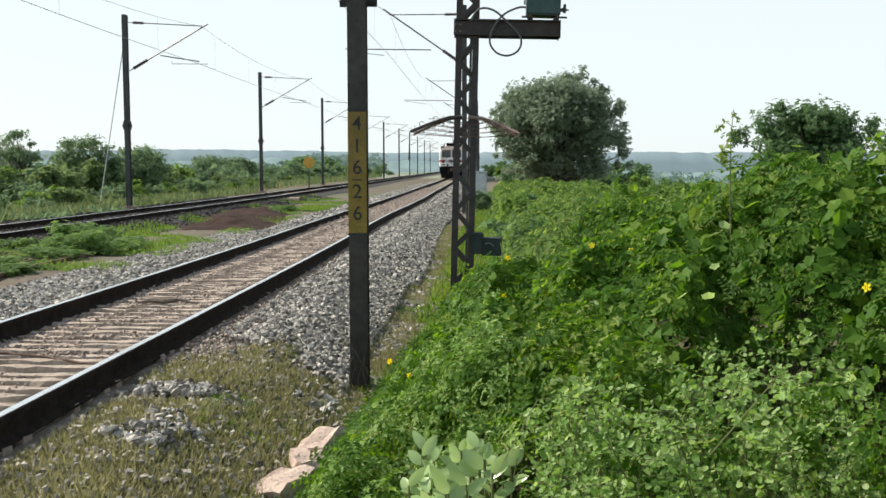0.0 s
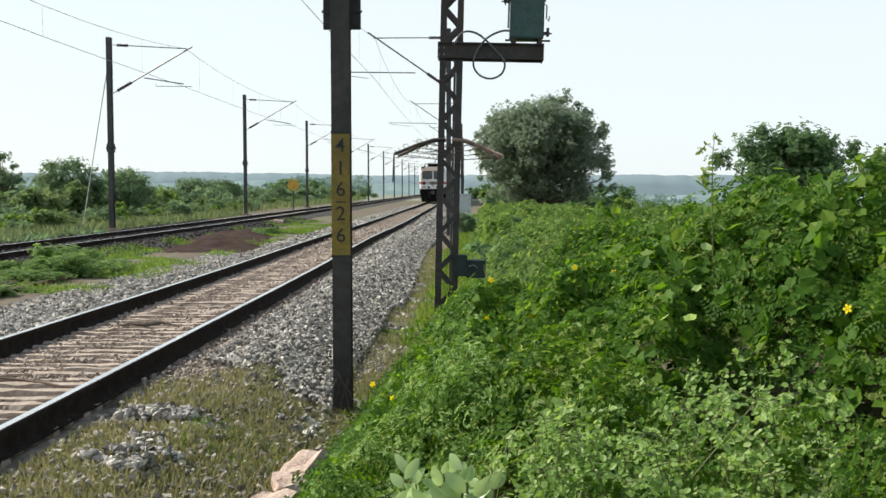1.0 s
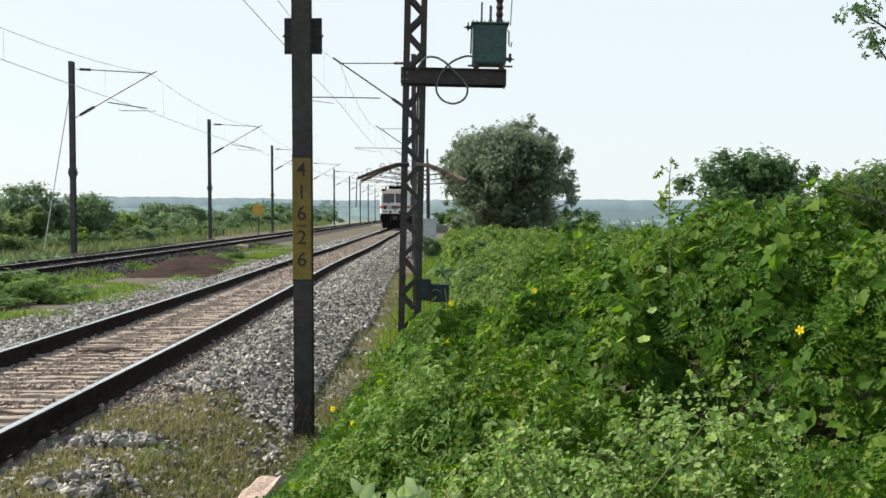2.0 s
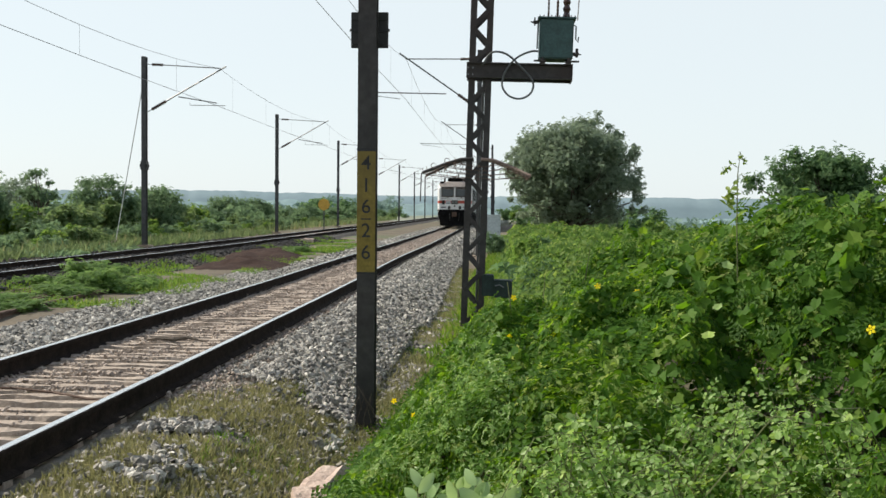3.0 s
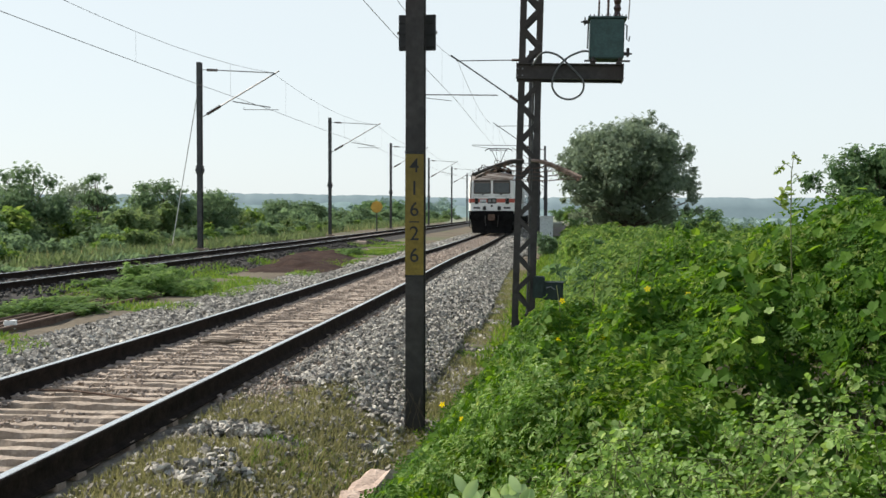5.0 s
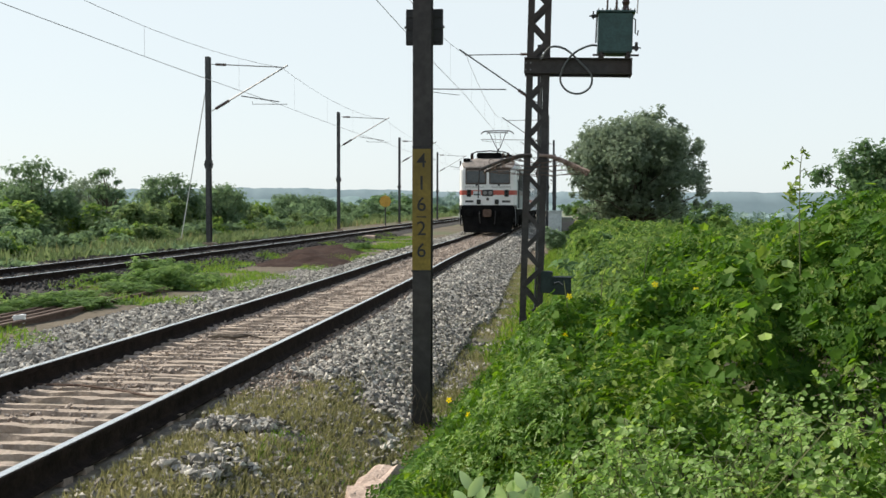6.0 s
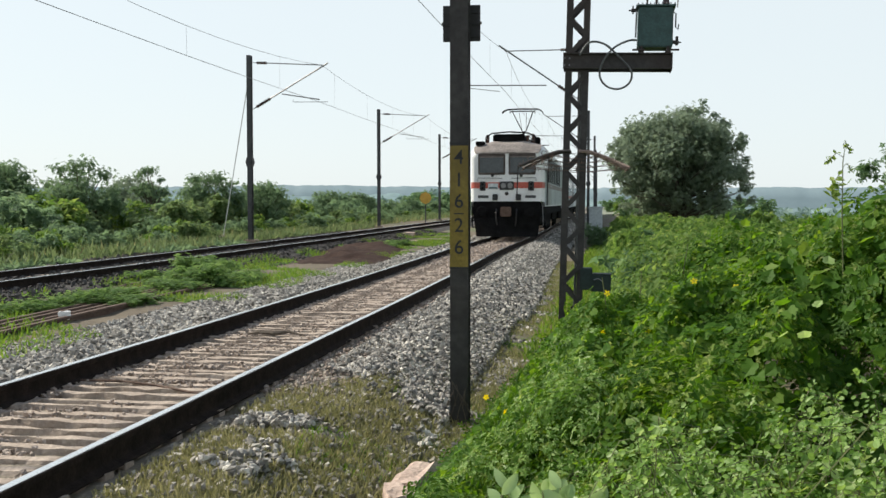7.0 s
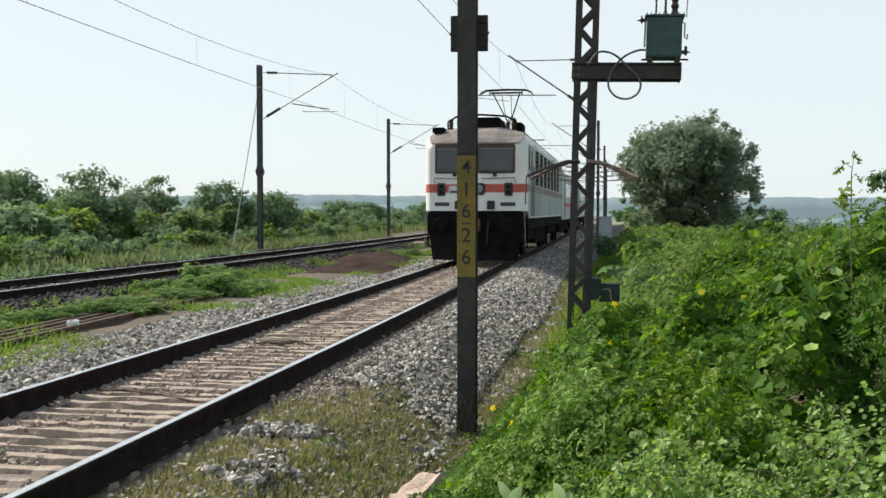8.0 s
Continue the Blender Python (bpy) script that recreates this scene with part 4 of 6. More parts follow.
    for s in (-1, 1):
        part("upper_arm", tube(bmesh.new(), [(s * 0.08, py + 5.35, 5.02), (s * 0.52, py + 4.35, 5.98)], 0.024, 6), M_UNDER, p)
        part("thrust_rod", tube(bmesh.new(), [(s * 0.1, py + 5.3, 5.02), (s * 0.18, py + 4.4, 5.9)], 0.012, 5), M_UNDER, p)
        part("head_spring", tube(bmesh.new(), [(s * 0.52, py + 4.35, 5.98), (s * 0.62, py + 4.2, 5.86), (s * 0.62, py + 4.2, 6.04)], 0.016, 5), M_UNDER, p)
    for y in (4.2, 4.5):
        part("pan_head", tube(bmesh.new(), [(-1.0, py + y, 5.88), (-0.93, py + y, 5.98), (-0.75, py + y, 6.06), (0, py + y, 6.08), (0.75, py + y, 6.06), (0.93, py + y, 5.98), (1.0, py + y, 5.88)], 0.024, 6), M_UNDER, p)
    part("pan_cross", boxes((-0.6, 0.6, py + 4.18, py + 4.52, 5.95, 5.98)), M_UNDER, p)
    q = part("lowered_pantograph", boxes((-0.62, 0.62, 15.4, 17.0, 4.46, 4.52), (-0.95, 0.95, 15.6, 15.7, 4.66, 4.70)), M_UNDER, m)
    for y in (py + 3.65, py + 5.15, 15.5, 16.9):
        for x in (-0.58, 0.58):
            insulator("pantograph_insulator", p if y < 10 else q, (x, y, 4.04), (x, y, 4.47), 0.07)
    return m


def make_coach():
    L, hw = 23.2, 1.53
    m = thing("coach", (0, 0, 0), "pale grey passenger coach with dark windows behind the locomotive", "coach", "coaches of the train")
    part("body", lathe_box(bmesh.new(), [body_ring(0, 1.48, 1.15, 3.5, 3.72), body_ring(0.12, hw, 1.1, 3.62, 3.9), body_ring(L - 0.12, hw, 1.1, 3.62, 3.9), body_ring(L, 1.48, 1.15, 3.5, 3.72)]), M_COACH, m)
    part("roof", lathe_box(bmesh.new(), [[(-1.2, y, 3.66), (-0.6, y, 3.93), (0.6, y, 3.93), (1.2, y, 3.66)] for y in (0.05, L - 0.05)]), M_ROOF, m)
    for s in (-1, 1):
        a, b = sorted((s * 1.526, s * 1.538))
        for k in range(10):
            y = 2.6 + k * 1.86
            part("window", boxes((a, b, y, y + 1.25, 2.25, 2.98), bevel=0.004), M_GLASS, m)
        for y in (0.5, L - 1.3):
            d = part("door", boxes((a, b, y, y + 0.8, 1.2, 3.2), bevel=0.004), M_MASTFAR, m)
            part("door_handle", tube(bmesh.new(), [(s * 1.56, y + 0.05, 1.4), (s * 1.56, y + 0.05, 2.3)], 0.015, 5), M_GALV, d)
        part("stripe", boxes((min(s * 1.525, s * 1.534), max(s * 1.525, s * 1.534), 0.15, L - 0.15, 1.75, 1.95)), M_RED, m)
    part("gangway", boxes((-0.55, 0.55, -0.35, 0.05, 1.2, 3.3), (-0.55, 0.55, L - 0.05, L + 0.35, 1.2, 3.3), bevel=0.03), M_BLACK, m)
    part("underframe", boxes((-1.3, 1.3, 0.3, L - 0.3, 0.85, 1.12), (-1.1, 1.1, 7, L - 7, 0.35, 0.9), bevel=0.03), M_UNDER, m)
    for y in (3.6, L - 3.6):
        part("bogie", boxes((-1.2, -1.0, y - 1.8, y + 1.8, 0.45, 0.8), (1.0, 1.2, y - 1.8, y + 1.8, 0.45, 0.8), (-1, 1, y - 0.3, y + 0.3, 0.4, 0.8), bevel=0.02), M_UNDER, m)
        make_wheels(m, (y - 1.28, y + 1.28), 0.457)
    return m


locomotive = make_locomotive()
coaches = [make_coach()]
for k_ in range(3):
    coaches.append(copy_thing(coaches[0], pose(0, 0, 0)))
FACE_AT_END, SPEED = 29.9, 12.1
TRAIN = [(locomotive, 0.0, 20.0)] + [(c_, 21.1 + 24.1 * i_, 23.2) for i_, c_ in enumerate(coaches)]


def train_pose(t, start, length):
    """The pose of a vehicle whose front stands that far behind the train's face."""
    y0 = FACE_AT_END + SPEED * (8.0 - t) + start
    y1 = y0 + length
    a = math.degrees(math.atan2(cx(y1) - cx(y0), y1 - y0))
    b = math.degrees(math.atan2(gz(y1) - gz(y0), y1 - y0))
    return pose(cx(y0), y0, gz(y0) + 0.003, b, 0, -a)


for ob_, s_, l_ in TRAIN:
    ob_.matrix_basis = train_pose(0, s_, l_)


# ---- trees and bushes ----
def limb(bm, a, b, r0, r1, rng, n=6):
    a, b = Vector(a), Vector(b)
    k = (b - a).length
    pts = [a.lerp(b, i / 5) + Vector(rng.normal(0, 0.035 * k, 3)) * (0 < i < 5) for i in range(6)]
    tube(bm, pts, [r0 + (r1 - r0) * i / 5 for i in range(6)], n)


def crown_points(rng, blobs, per):
    """Points and outward ways on lumpy shells round the blob centres."""
    P, N = [], []
    for c, r in blobs:
        k = max(6, int(per * r * r))
        d = rng.normal(0, 1, (k, 3))
        d /= np.linalg.norm(d, axis=1, keepdims=True)
        rad = r * (1 - 0.55 * rng.random(k) ** 2) * (1 + 0.33 * rng.normal(0, 1, k))
        P.append(np.array(c) + d * rad[:, None] * [1, 1, 0.78])
        N.append(d + [0, 0, 0.6])
    return np.concatenate(P), np.concatenate(N)


def make_tree(name, at, height, wide, blobs, size, per, material, seed, label, low=0.25, sprigs=(), group="", bark=None):
    """A tree: trunk, limbs to every clump of the crown, and the crown's leaves."""
    rng = np.random.default_rng(seed)
    t = thing(name, at, label, "tree", group)
    cl = []
    zc, hz_ = height * (low + 1) / 2, height * (1 - low) / 2
    while len(cl) < blobs:
        p = rng.uniform(-1, 1, 3)
        if np.linalg.norm(p) > 1 or np.linalg.norm(p) < 0.25:
            continue
        r = wide * (rng.uniform(0.065, 0.14) if blobs > 90 else rng.uniform(0.085, 0.17))
        cl.append((np.array([p[0] * (wide / 2 - r * 0.7), p[1] * (wide / 2 - r * 0.7), zc + p[2] * (hz_ - r * 0.6)]), r))
    if blobs > 90:
        for _ in range(34):
            p = rng.normal(0, 1, 3)
            p /= np.linalg.norm(p)
            cl.append((np.array([p[0] * wide * 0.5, p[1] * wide * 0.5, max(0.6, zc + p[2] * hz_)]), rng.uniform(0.25, 0.5)))
    for x, y, z, r in sprigs:
        cl.append((np.array([x, y, z]), r))
    bm = bmesh.new()
    r0 = 0.028 * height + 0.02
    limb(bm, (0, 0, -0.3), (0.05 * height, 0, height * 0.45), r0, r0 * 0.5, rng, 8)
    part("trunk", bm, M_BARK, t, "rough grey-brown trunk", True)
    bm = bmesh.new()
    for c, r in cl:
        z = min(height * 0.42, max(0.1 * height, c[2] * 0.55))
        limb(bm, (0.05 * height * z / (height * 0.45), 0, z), c, r0 * 0.32, 0.012, rng, 5)
    part("branchwork", bm, M_BARK, t, smooth=True)
    P, N = crown_points(rng, cl, per)
    ob = new("crown", scatter("crown", P, N, rng.uniform(0.6, 1.25, len(P)) * size, "clump", material, rng, 0.6))
    ob.parent = t
    tagged(ob, "crown of many small leaves")
    return t


make_tree("tree", (9.6, 78.0, -0.8), 9.3, 10.8, 105, 0.36, 250, M_LEAF_TREE, 11, "broad green tree with dense spreading crown, greyed by haze in its leaf colour", 0.10,
          [(1.6, 0, 9.3, 0.5), (1.75, 0, 9.95, 0.28), (2.6, 0, 8.9, 0.4), (3.3, 0, 8.2, 0.45), (4.9, 0, 5.6, 0.4), (-4.4, 0, 6.9, 0.45), (-4.9, 0, 5.4, 0.4), (-1.4, 0, 9.0, 0.35), (5.3, 0, 2.6, 0.4), (4.6, 0, 7.4, 0.3), (0.6, 0, 9.0, 0.6), (4.6, 0, 4.6, 0.7), (4.9, 0, 3.6, 0.5), (4.3, 0, 6.6, 0.6), (-3.4, 0, 8.0, 0.6)])
make_tree("tree", (17.7, 45.0, -1.2), 5.65, 5.2, 34, 0.33, 360, M_LEAF_DARK, 12, "dark green bushy tree with flat layered crown", 0.30,
          [(-2.9, 0, 4.0, 0.5), (-1.2, 0, 5.2, 0.5), (2.9, 0, 4.5, 0.45)])
make_tree("tree", (24.5, 47.0, -1.8), 5.6, 6.5, 30, 0.36, 300, M_LEAF_BUSH, 13, "light green tree with spreading limbs", 0.35)
make_tree("tree", (12.4, 15.5, -0.5), 5.8, 3.6, 30, 0.16, 500, M_LEAF_DARK, 14, "slender leafy tree overhanging the thicket", 0.45,
          [(-2.25, 0, 5.0, 0.28), (-2.05, 0, 4.6, 0.3), (-1.9, 0, 5.4, 0.3), (-2.1, 0, 2.45, 0.3), (-2.7, 0, 2.3, 0.2), (-1.6, 0, 2.5, 0.35)])
for i, (x, y, h, w, mt) in enumerate(((-21.6, 47, 4.3, 4.6, M_LEAF_LEFT), (-20.3, 52, 4.2, 2.4, M_LEAF_LEFT), (-18.0, 55, 3.9, 4.4, M_LEAF_LEFT), (-16.2, 59, 3.3, 3.2, M_LEAF_LEFT),
                                      (-27.5, 50, 4.4, 4.5, M_LEAF_LEFT), (-31.5, 55, 4.6, 4.5, M_LEAF_LEFT), (-26.0, 62, 4.0, 4.2, M_LEAF_TREE), (-20.0, 70, 3.7, 4.4, M_LEAF_LEFT), (-19.0, 84, 3.2, 4.4, M_LEAF_LEFT), (-20.5, 100, 3.2, 5.0, M_LEAF_LEFT))):
    make_tree("tree", (x, y, -0.55), h, w, int(20 + 4 * w), 0.24, 360, mt, 30 + i, "small dark green roadside tree with ragged crown", 0.08, [(rx_ * w, 0, h * zz_, 0.11 * w) for rx_, zz_ in ((-0.22, 0.88), (0.12, 0.92), (0.3, 0.8), (-0.36, 0.68), (-0.05, 0.9))], group="trees beside the far track")


def edge_x(y):
    return np.interp(y, [0, 4, 8, 10.3, 12, 14, 18, 34, 80], [2.40, 2.46, 2.70, 2.86, 3.14, 3.56, 3.62, 3.66, 4.2])


# low bushes: three shapes, set out along both sides
def bush_meshes(seed, material, per=170, size=0.39):
    rng = np.random.default_rng(seed)
    cl = [(np.array([rng.normal(0, 0.45), rng.normal(0, 0.45), rng.uniform(0.35, 1.15)]), rng.uniform(0.28, 0.5)) for _ in range(13)]
    P, N = crown_points(rng, cl, per)
    leaves = scatter("leaves", P, N, rng.uniform(0.6, 1.2, len(P)) * size, "clump", material, rng, 0.6)
    bm = bmesh.new()
    for c, r in cl:
        limb(bm, (rng.normal(0, 0.08), rng.normal(0, 0.08), -0.2), c, 0.022, 0.006, rng, 4)
    return leaves, mesh_of("woody_stem", bm, M_BARK)


BUSHES = [bush_meshes(50, M_LEAF_BUSH), bush_meshes(51, M_LEAF_DARK), bush_meshes(52, M_LEAF_FAR), bush_meshes(53, M_LEAF_DARK), bush_meshes(54, M_LEAF_LEFT), bush_meshes(55, M_LEAF_LEFT), bush_meshes(56, M_LEAF_VERGE, 420, 0.26)]


def put_bush(x, y, k, scale, turn, label, group):
    b = thing("bush", Matrix.Translation((x, y, float(ground_z(x, y)) - 0.05)) @ Matrix.Rotation(turn, 4, "Z"), label, "bush", group)
    b.scale = scale
    for nm, me in zip(("foliage", "woody_stem"), BUSHES[k]):
        o = new(nm, me)
        o.parent = b
    return b


rb = random.Random(5)
for i in range(165):
    y = 26 + 200 * (i / 165) ** 1.5 + rb.uniform(-2, 2)
    x = -15.0 - rb.random() ** 1.3 * (5 + 0.10 * y) + cx(y)
    h = rb.uniform(0.75, 1.2) * (0.75 if x > -17.2 + cx(y) else 1.38)
    put_bush(x, y, (4, 5, 2, 4, 5, 0)[i % 6], (h * rb.uniform(0.9, 1.25), h * rb.uniform(0.9, 1.25), h), rb.uniform(0, 6), "green lineside bush among tall grass", "bushes beside the far track")
for i in range(46):
    y = 22 + 62 * (i / 46) ** 1.3
    k_ = rb.uniform(0.38, 0.72)
    put_bush(-13.3 - 2.2 * rb.random() + cx(y), y, (4, 5, 0, 2)[i % 4], (k_ * 1.2, k_ * 1.2, k_), rb.uniform(0, 6), "small green shrub in the grass strip", "bushes beside the far track")
for i in range(34):
    y = 95 + i * 4.6 + rb.uniform(-2, 2)
    put_bush(5.5 + rb.random() * 12 + cx(y), y, i % 4, (1.8, 1.8, rb.uniform(1.0, 1.8)), rb.uniform(0, 6), "green lineside bush beyond the broad tree", "bushes beside the near track")
for i in range(32):
    y = rb.uniform(46, 150)
    x = 13 + rb.random() * (0.32 * y)
    put_bush(x, y, (0, 1, 1, 3)[i % 4], (rb.uniform(1, 1.9), rb.uniform(1, 1.9), rb.uniform(0.7, 1.3)), rb.uniform(0, 6), "dull green bush on the falling ground", "bushes on the slope")
for i in range(18):
    y = rb.uniform(170, 520)
    x = rb.uniform(0.05, 0.5) * y if i % 2 else -rb.uniform(0.10, 0.55) * y
    s_ = rb.uniform(2.5, 5)
    put_bush(x, y, 1, (s_, s_, s_ * 0.6), rb.uniform(0, 6), "far dark shrub on the plain", "shrubs on the plain")


for i in range(16):
    y = 13 + 13 * rb.random() if i < 12 else rb.uniform(28, 50)
    x = rb.uniform(-6.2, -3.6)
    if not (abs(y - 38) < 6 and x < -4.5):
        put_bush(x, y, 6, (rb.uniform(0.4, 0.75), rb.uniform(0.4, 0.75), rb.uniform(0.14, 0.26)), rb.uniform(0, 6), "low leafy green weed plant between the tracks", "verge plants")


for i in range(34):  # clumps that stand up out of the thicket farther off
    y = 11.5 + 24 * (i / 34) ** 1.2
    x = float(edge_x(y)) + 0.9 + rb.random() * (2.2 + 0.30 * y)
    k_ = rb.uniform(0.55, 0.95)
    put_bush(x, y, (0, 3, 0, 1)[i % 4], (k_, k_, rb.uniform(0.62, 0.92)), rb.uniform(0, 6), "rounded green bush clump in the thicket", "bushes beside the near track")
put_bush(6.4, 24.0, 1, (0.62, 0.62, 0.75), 1.0, "dark green bush standing above the thicket", "bushes beside the near track")


# ---- the thicket beside the camera ----
def lumps(x, y, f, seed):
    return np.array([noise.noise(Vector((a * f, b * f, seed))) for a, b in zip(x, y)])


def thicket_top(x, y):
    """How high the leaves stand."""
    u = np.maximum(0, x - edge_x(y))
    h = -0.47 + 1.44 * (1 - np.exp(-u / 1.1)) * (1.0 - 0.04 * np.clip((y - 9) / 8, 0, 1))
    h -= 0.5 * np.clip((x - 6.0) / 1.2, 0, 1) * np.clip((11 - y) / 3, 0, 1)
    h += 0.66 * np.exp(-((x - 5.40) ** 2 / 0.40 + (y - 6.0) ** 2 / 0.9)) + 0.12 * np.exp(-((x - 6.6) ** 2 + (y - 6.8) ** 2) / 1.2)
    h -= 1.7 * np.exp(-((x - 5.08) ** 2 / 0.32 + (y - 4.4) ** 2 / 1.3))
    h -= 0.34 * np.exp(-((x - 4.25) ** 2 / 0.25 + (y - 3.2) ** 2 / 0.35))
    h -= 0.28 * np.exp(-((x - 3.5) ** 2 / 0.2 + (y - 4.2) ** 2 / 0.3))
    h += 0.28 * np.exp(-((x - 5.2) ** 2 + (y - 16) ** 2) / 4.5)
    h += ((0.36 + 0.26 * np.clip((y - 8) / 4, 0, 1)) * lumps(x, y, 1.1, 2.0) + 0.32 * lumps(x, y, 2.7, 5.0) + 0.13 * lumps(x, y, 6.5, 8.0)) * np.clip(u * 1.5, 0.15, 1)
    h -= 0.32 * np.clip((y - 10) / 8, 0, 1) * np.clip((x - 4.2) / 1.6, 0, 1)
    h -= 0.10 * np.clip((y - 22) / 20, 0, 1) + 0.02 * np.clip(y - 30, 0, 60) * np.clip((x - 6) / 6, 0, 1)
    k = np.clip((y - 1.6 + 1.2 * np.clip((x - 4.6) / 0.25, 0, 1) - 0.35 * lumps(x, y, 1.7, 12)) / 1.5, 0, 1)
    return -0.47 + (h + 0.47) * k + rise(y)


def thicket_layer(rng, x0, x1, y0, y1, count, deep):
    x, y = rng.uniform(x0, x1, count), rng.uniform(y0, y1, count)
    keep = (x > edge_x(y) - 0.05) & (x < 6.0 + 0.58 * y + 1.2 * lumps(x, y, 0.7, 23)) & (((x - 3.47) / 0.40) ** 2 + ((y - 3.45) / 0.80) ** 2 > 1)
    if y0 < 3:  # the pale shrub stands in its own gap
        keep &= rng.random(count) > np.where((y < 3.7) & (x > 3.75) & (x < 4.9), 0.45, 0.3 * np.exp(-(((x - 4.3) / 0.6) ** 2 + ((y - 3.6) / 0.9) ** 2)))
    x, y = x[keep], y[keep]
    z = thicket_top(x, y)
    e = 0.06
    n = np.c_[(thicket_top(x - e, y) - thicket_top(x + e, y)) / (2 * e), (thicket_top(x, y - e) - thicket_top(x, y + e)) / (2 * e), np.ones(len(x))]
    n /= np.linalg.norm(n, axis=1, keepdims=True)
    d = deep * rng.random(len(x)) ** 1.6
    gz = ground_z(x, y)
    return np.c_[x, y, np.maximum(z - d, gz + 0.02)], n + np.array([-0.15, -0.25, 0.35])


def make_thicket():
    rng = np.random.default_rng(77)
    layers = [(2.3, 11.5, 1.6, 10.0, 46000, 0.45, 0.128, "pinnate", M_LEAF_FROND), (2.3, 11.5, 1.6, 10.0, 26000, 0.16, 0.048, "clump", M_LEAF_TIP), (2.3, 3.7, 3.4, 9.0, 16000, 0.10, 0.038, "clump", M_LEAF_PALE),
              (4.2, 11.5, 4.5, 10.0, 26000, 0.22, 0.072, "lobed", M_LEAF), (2.6, 4.6, 5.5, 10.0, 12000, 0.12, 0.050, "lobed", M_LEAF),
              (2.9, 16, 10.0, 28.0, 90000, 0.45, 0.085, "oval", M_LEAF_BUSH), (3.6, 30, 28.0, 74.0, 36000, 0.6, 0.36, "clump", M_LEAF_BUSH)]
    seeds = [(3.3, 4.2), (4.2, 3.4), (5.3, 5.6), (3.6, 6.6), (4.6, 7.6), (6.6, 7.2), (3.9, 10.5), (6.2, 11.5), (9.5, 12.5), (4.6, 16), (7.5, 18), (12, 19), (5.5, 25), (10, 26), (6.5, 36), (13, 38), (20, 44), (8, 52), (16, 58), (24, 62), (7.5, 66)]
    S = np.array(seeds)
    for x0, x1, y0, y1, cnt, deep, size, kind, mt in layers:
        P, N = thicket_layer(rng, x0, x1, y0, y1, cnt, deep)
        own = np.argmin(((P[:, None, :2] - S[None]) ** 2).sum(2) + rng.uniform(0, 0.5, (len(P), 1)), axis=1)
        for k in range(len(S)):
            sel = own == k
            if sel.sum() < 200:
                continue
            if k not in THICKET:
                g = float(ground_z(S[k, 0], S[k, 1]))
                THICKET[k] = thing("bush", (S[k, 0], S[k, 1], g), "dense green climbing thicket with lobed leaves" if S[k, 1] < 28 else "tangled green bush beside the track", "bush", "thicket beside the track")
                bm = bmesh.new()
                for _ in range(26):
                    a = Vector((rng.normal(0, 0.3), rng.normal(0, 0.3), 0))
                    b = np.array([S[k, 0] + rng.normal(0, 0.35), S[k, 1] + rng.normal(0, 0.35)])
                    if b[0] < edge_x(b[1]) + 0.1:
                        continue
                    zt = float(thicket_top(b[:1], b[1:])[0])
                    limb(bm, a, (b[0] - S[k, 0], b[1] - S[k, 1], zt - g - 0.08), 0.004, 0.002, rng, 4)
                part("woody_stem", bm, M_STEM, THICKET[k])
            o = THICKET[k]
            fine = (lumps(P[:, 0], P[:, 1], 0.9, 55) + 0.12 * rng.normal(0, 1, len(P)) > 0.27) & (9 < y0) & (y1 < 29)
            for pick, kd, mm, sz in ((sel & ~fine, kind, mt, size), (sel & fine, "clump", M_LEAF_BUSH, size * 0.7)):
                if pick.sum():
                    leaf = new("foliage", scatter("foliage", P[pick] - np.array(o.matrix_basis.translation), N[pick], rng.uniform(0.5, 1.5, pick.sum()) * sz, kd, mm, rng, 0.5))
                    leaf.parent = o


THICKET = {}
make_thicket()


def on_thicket(x, y, dz=0.0):
    return Vector((x, y, float(thicket_top(np.array([x]), np.array([y]))[0]) + dz))


# yellow flowers of the climber
def flower_mesh():
    bm = bmesh.new()
    for k in range(5):
        a = 2 * math.pi * k / 5
        c, s = math.cos(a), math.sin(a)
        vs = [bm.verts.new((x * c - y * s, x * s + y * c, z)) for x, y, z in ((0.1, 0, 0), (0.55, 0.34, 0.14), (1.0, 0.2, 0.10), (1.0, -0.2, 0.10), (0.55, -0.34, 0.14))]
        bm.faces.new(vs)
    tube(bm, [(0, 0, -0.15), (0, 0, 0.22)], [0.10, 0.13], 6)
    return mesh_of("flower", bm, M_FLOWER)


FLOWER = flower_mesh()
for fx, fy, fz in ((3.06, 6.96, -0.05), (2.93, 6.9, 0.06), (3.74, 6.77, 0.79), (3.72, 6.9, 0.52), (4.26, 6.4, 0.90), (3.34, 6.62, 0.32), (5.21, 4.36, 0.87), (4.52, 6.5, 0.86), (4.0, 6.7, 0.56)):
    k_ = min(THICKET, key=lambda q: (THICKET[q].matrix_basis.translation.xy - Vector((fx, fy))).length)
    o_ = new("flower", FLOWER)
    o_.parent = THICKET[k_]
    d_ = Vector((3.6, 0, 1.4)) - Vector((fx, fy, fz))
    o_.matrix_basis = Matrix.Translation(Vector((fx, fy, fz)) + d_.normalized() * 0.12 - THICKET[k_].matrix_basis.translation) @ d_.to_track_quat("Z", "Y").to_matrix().to_4x4() @ pose(0, 0, 0, -25, 15, fx * 90) @ Matrix.Scale(0.021, 4)
    tagged(o_, "small yellow trumpet flower")


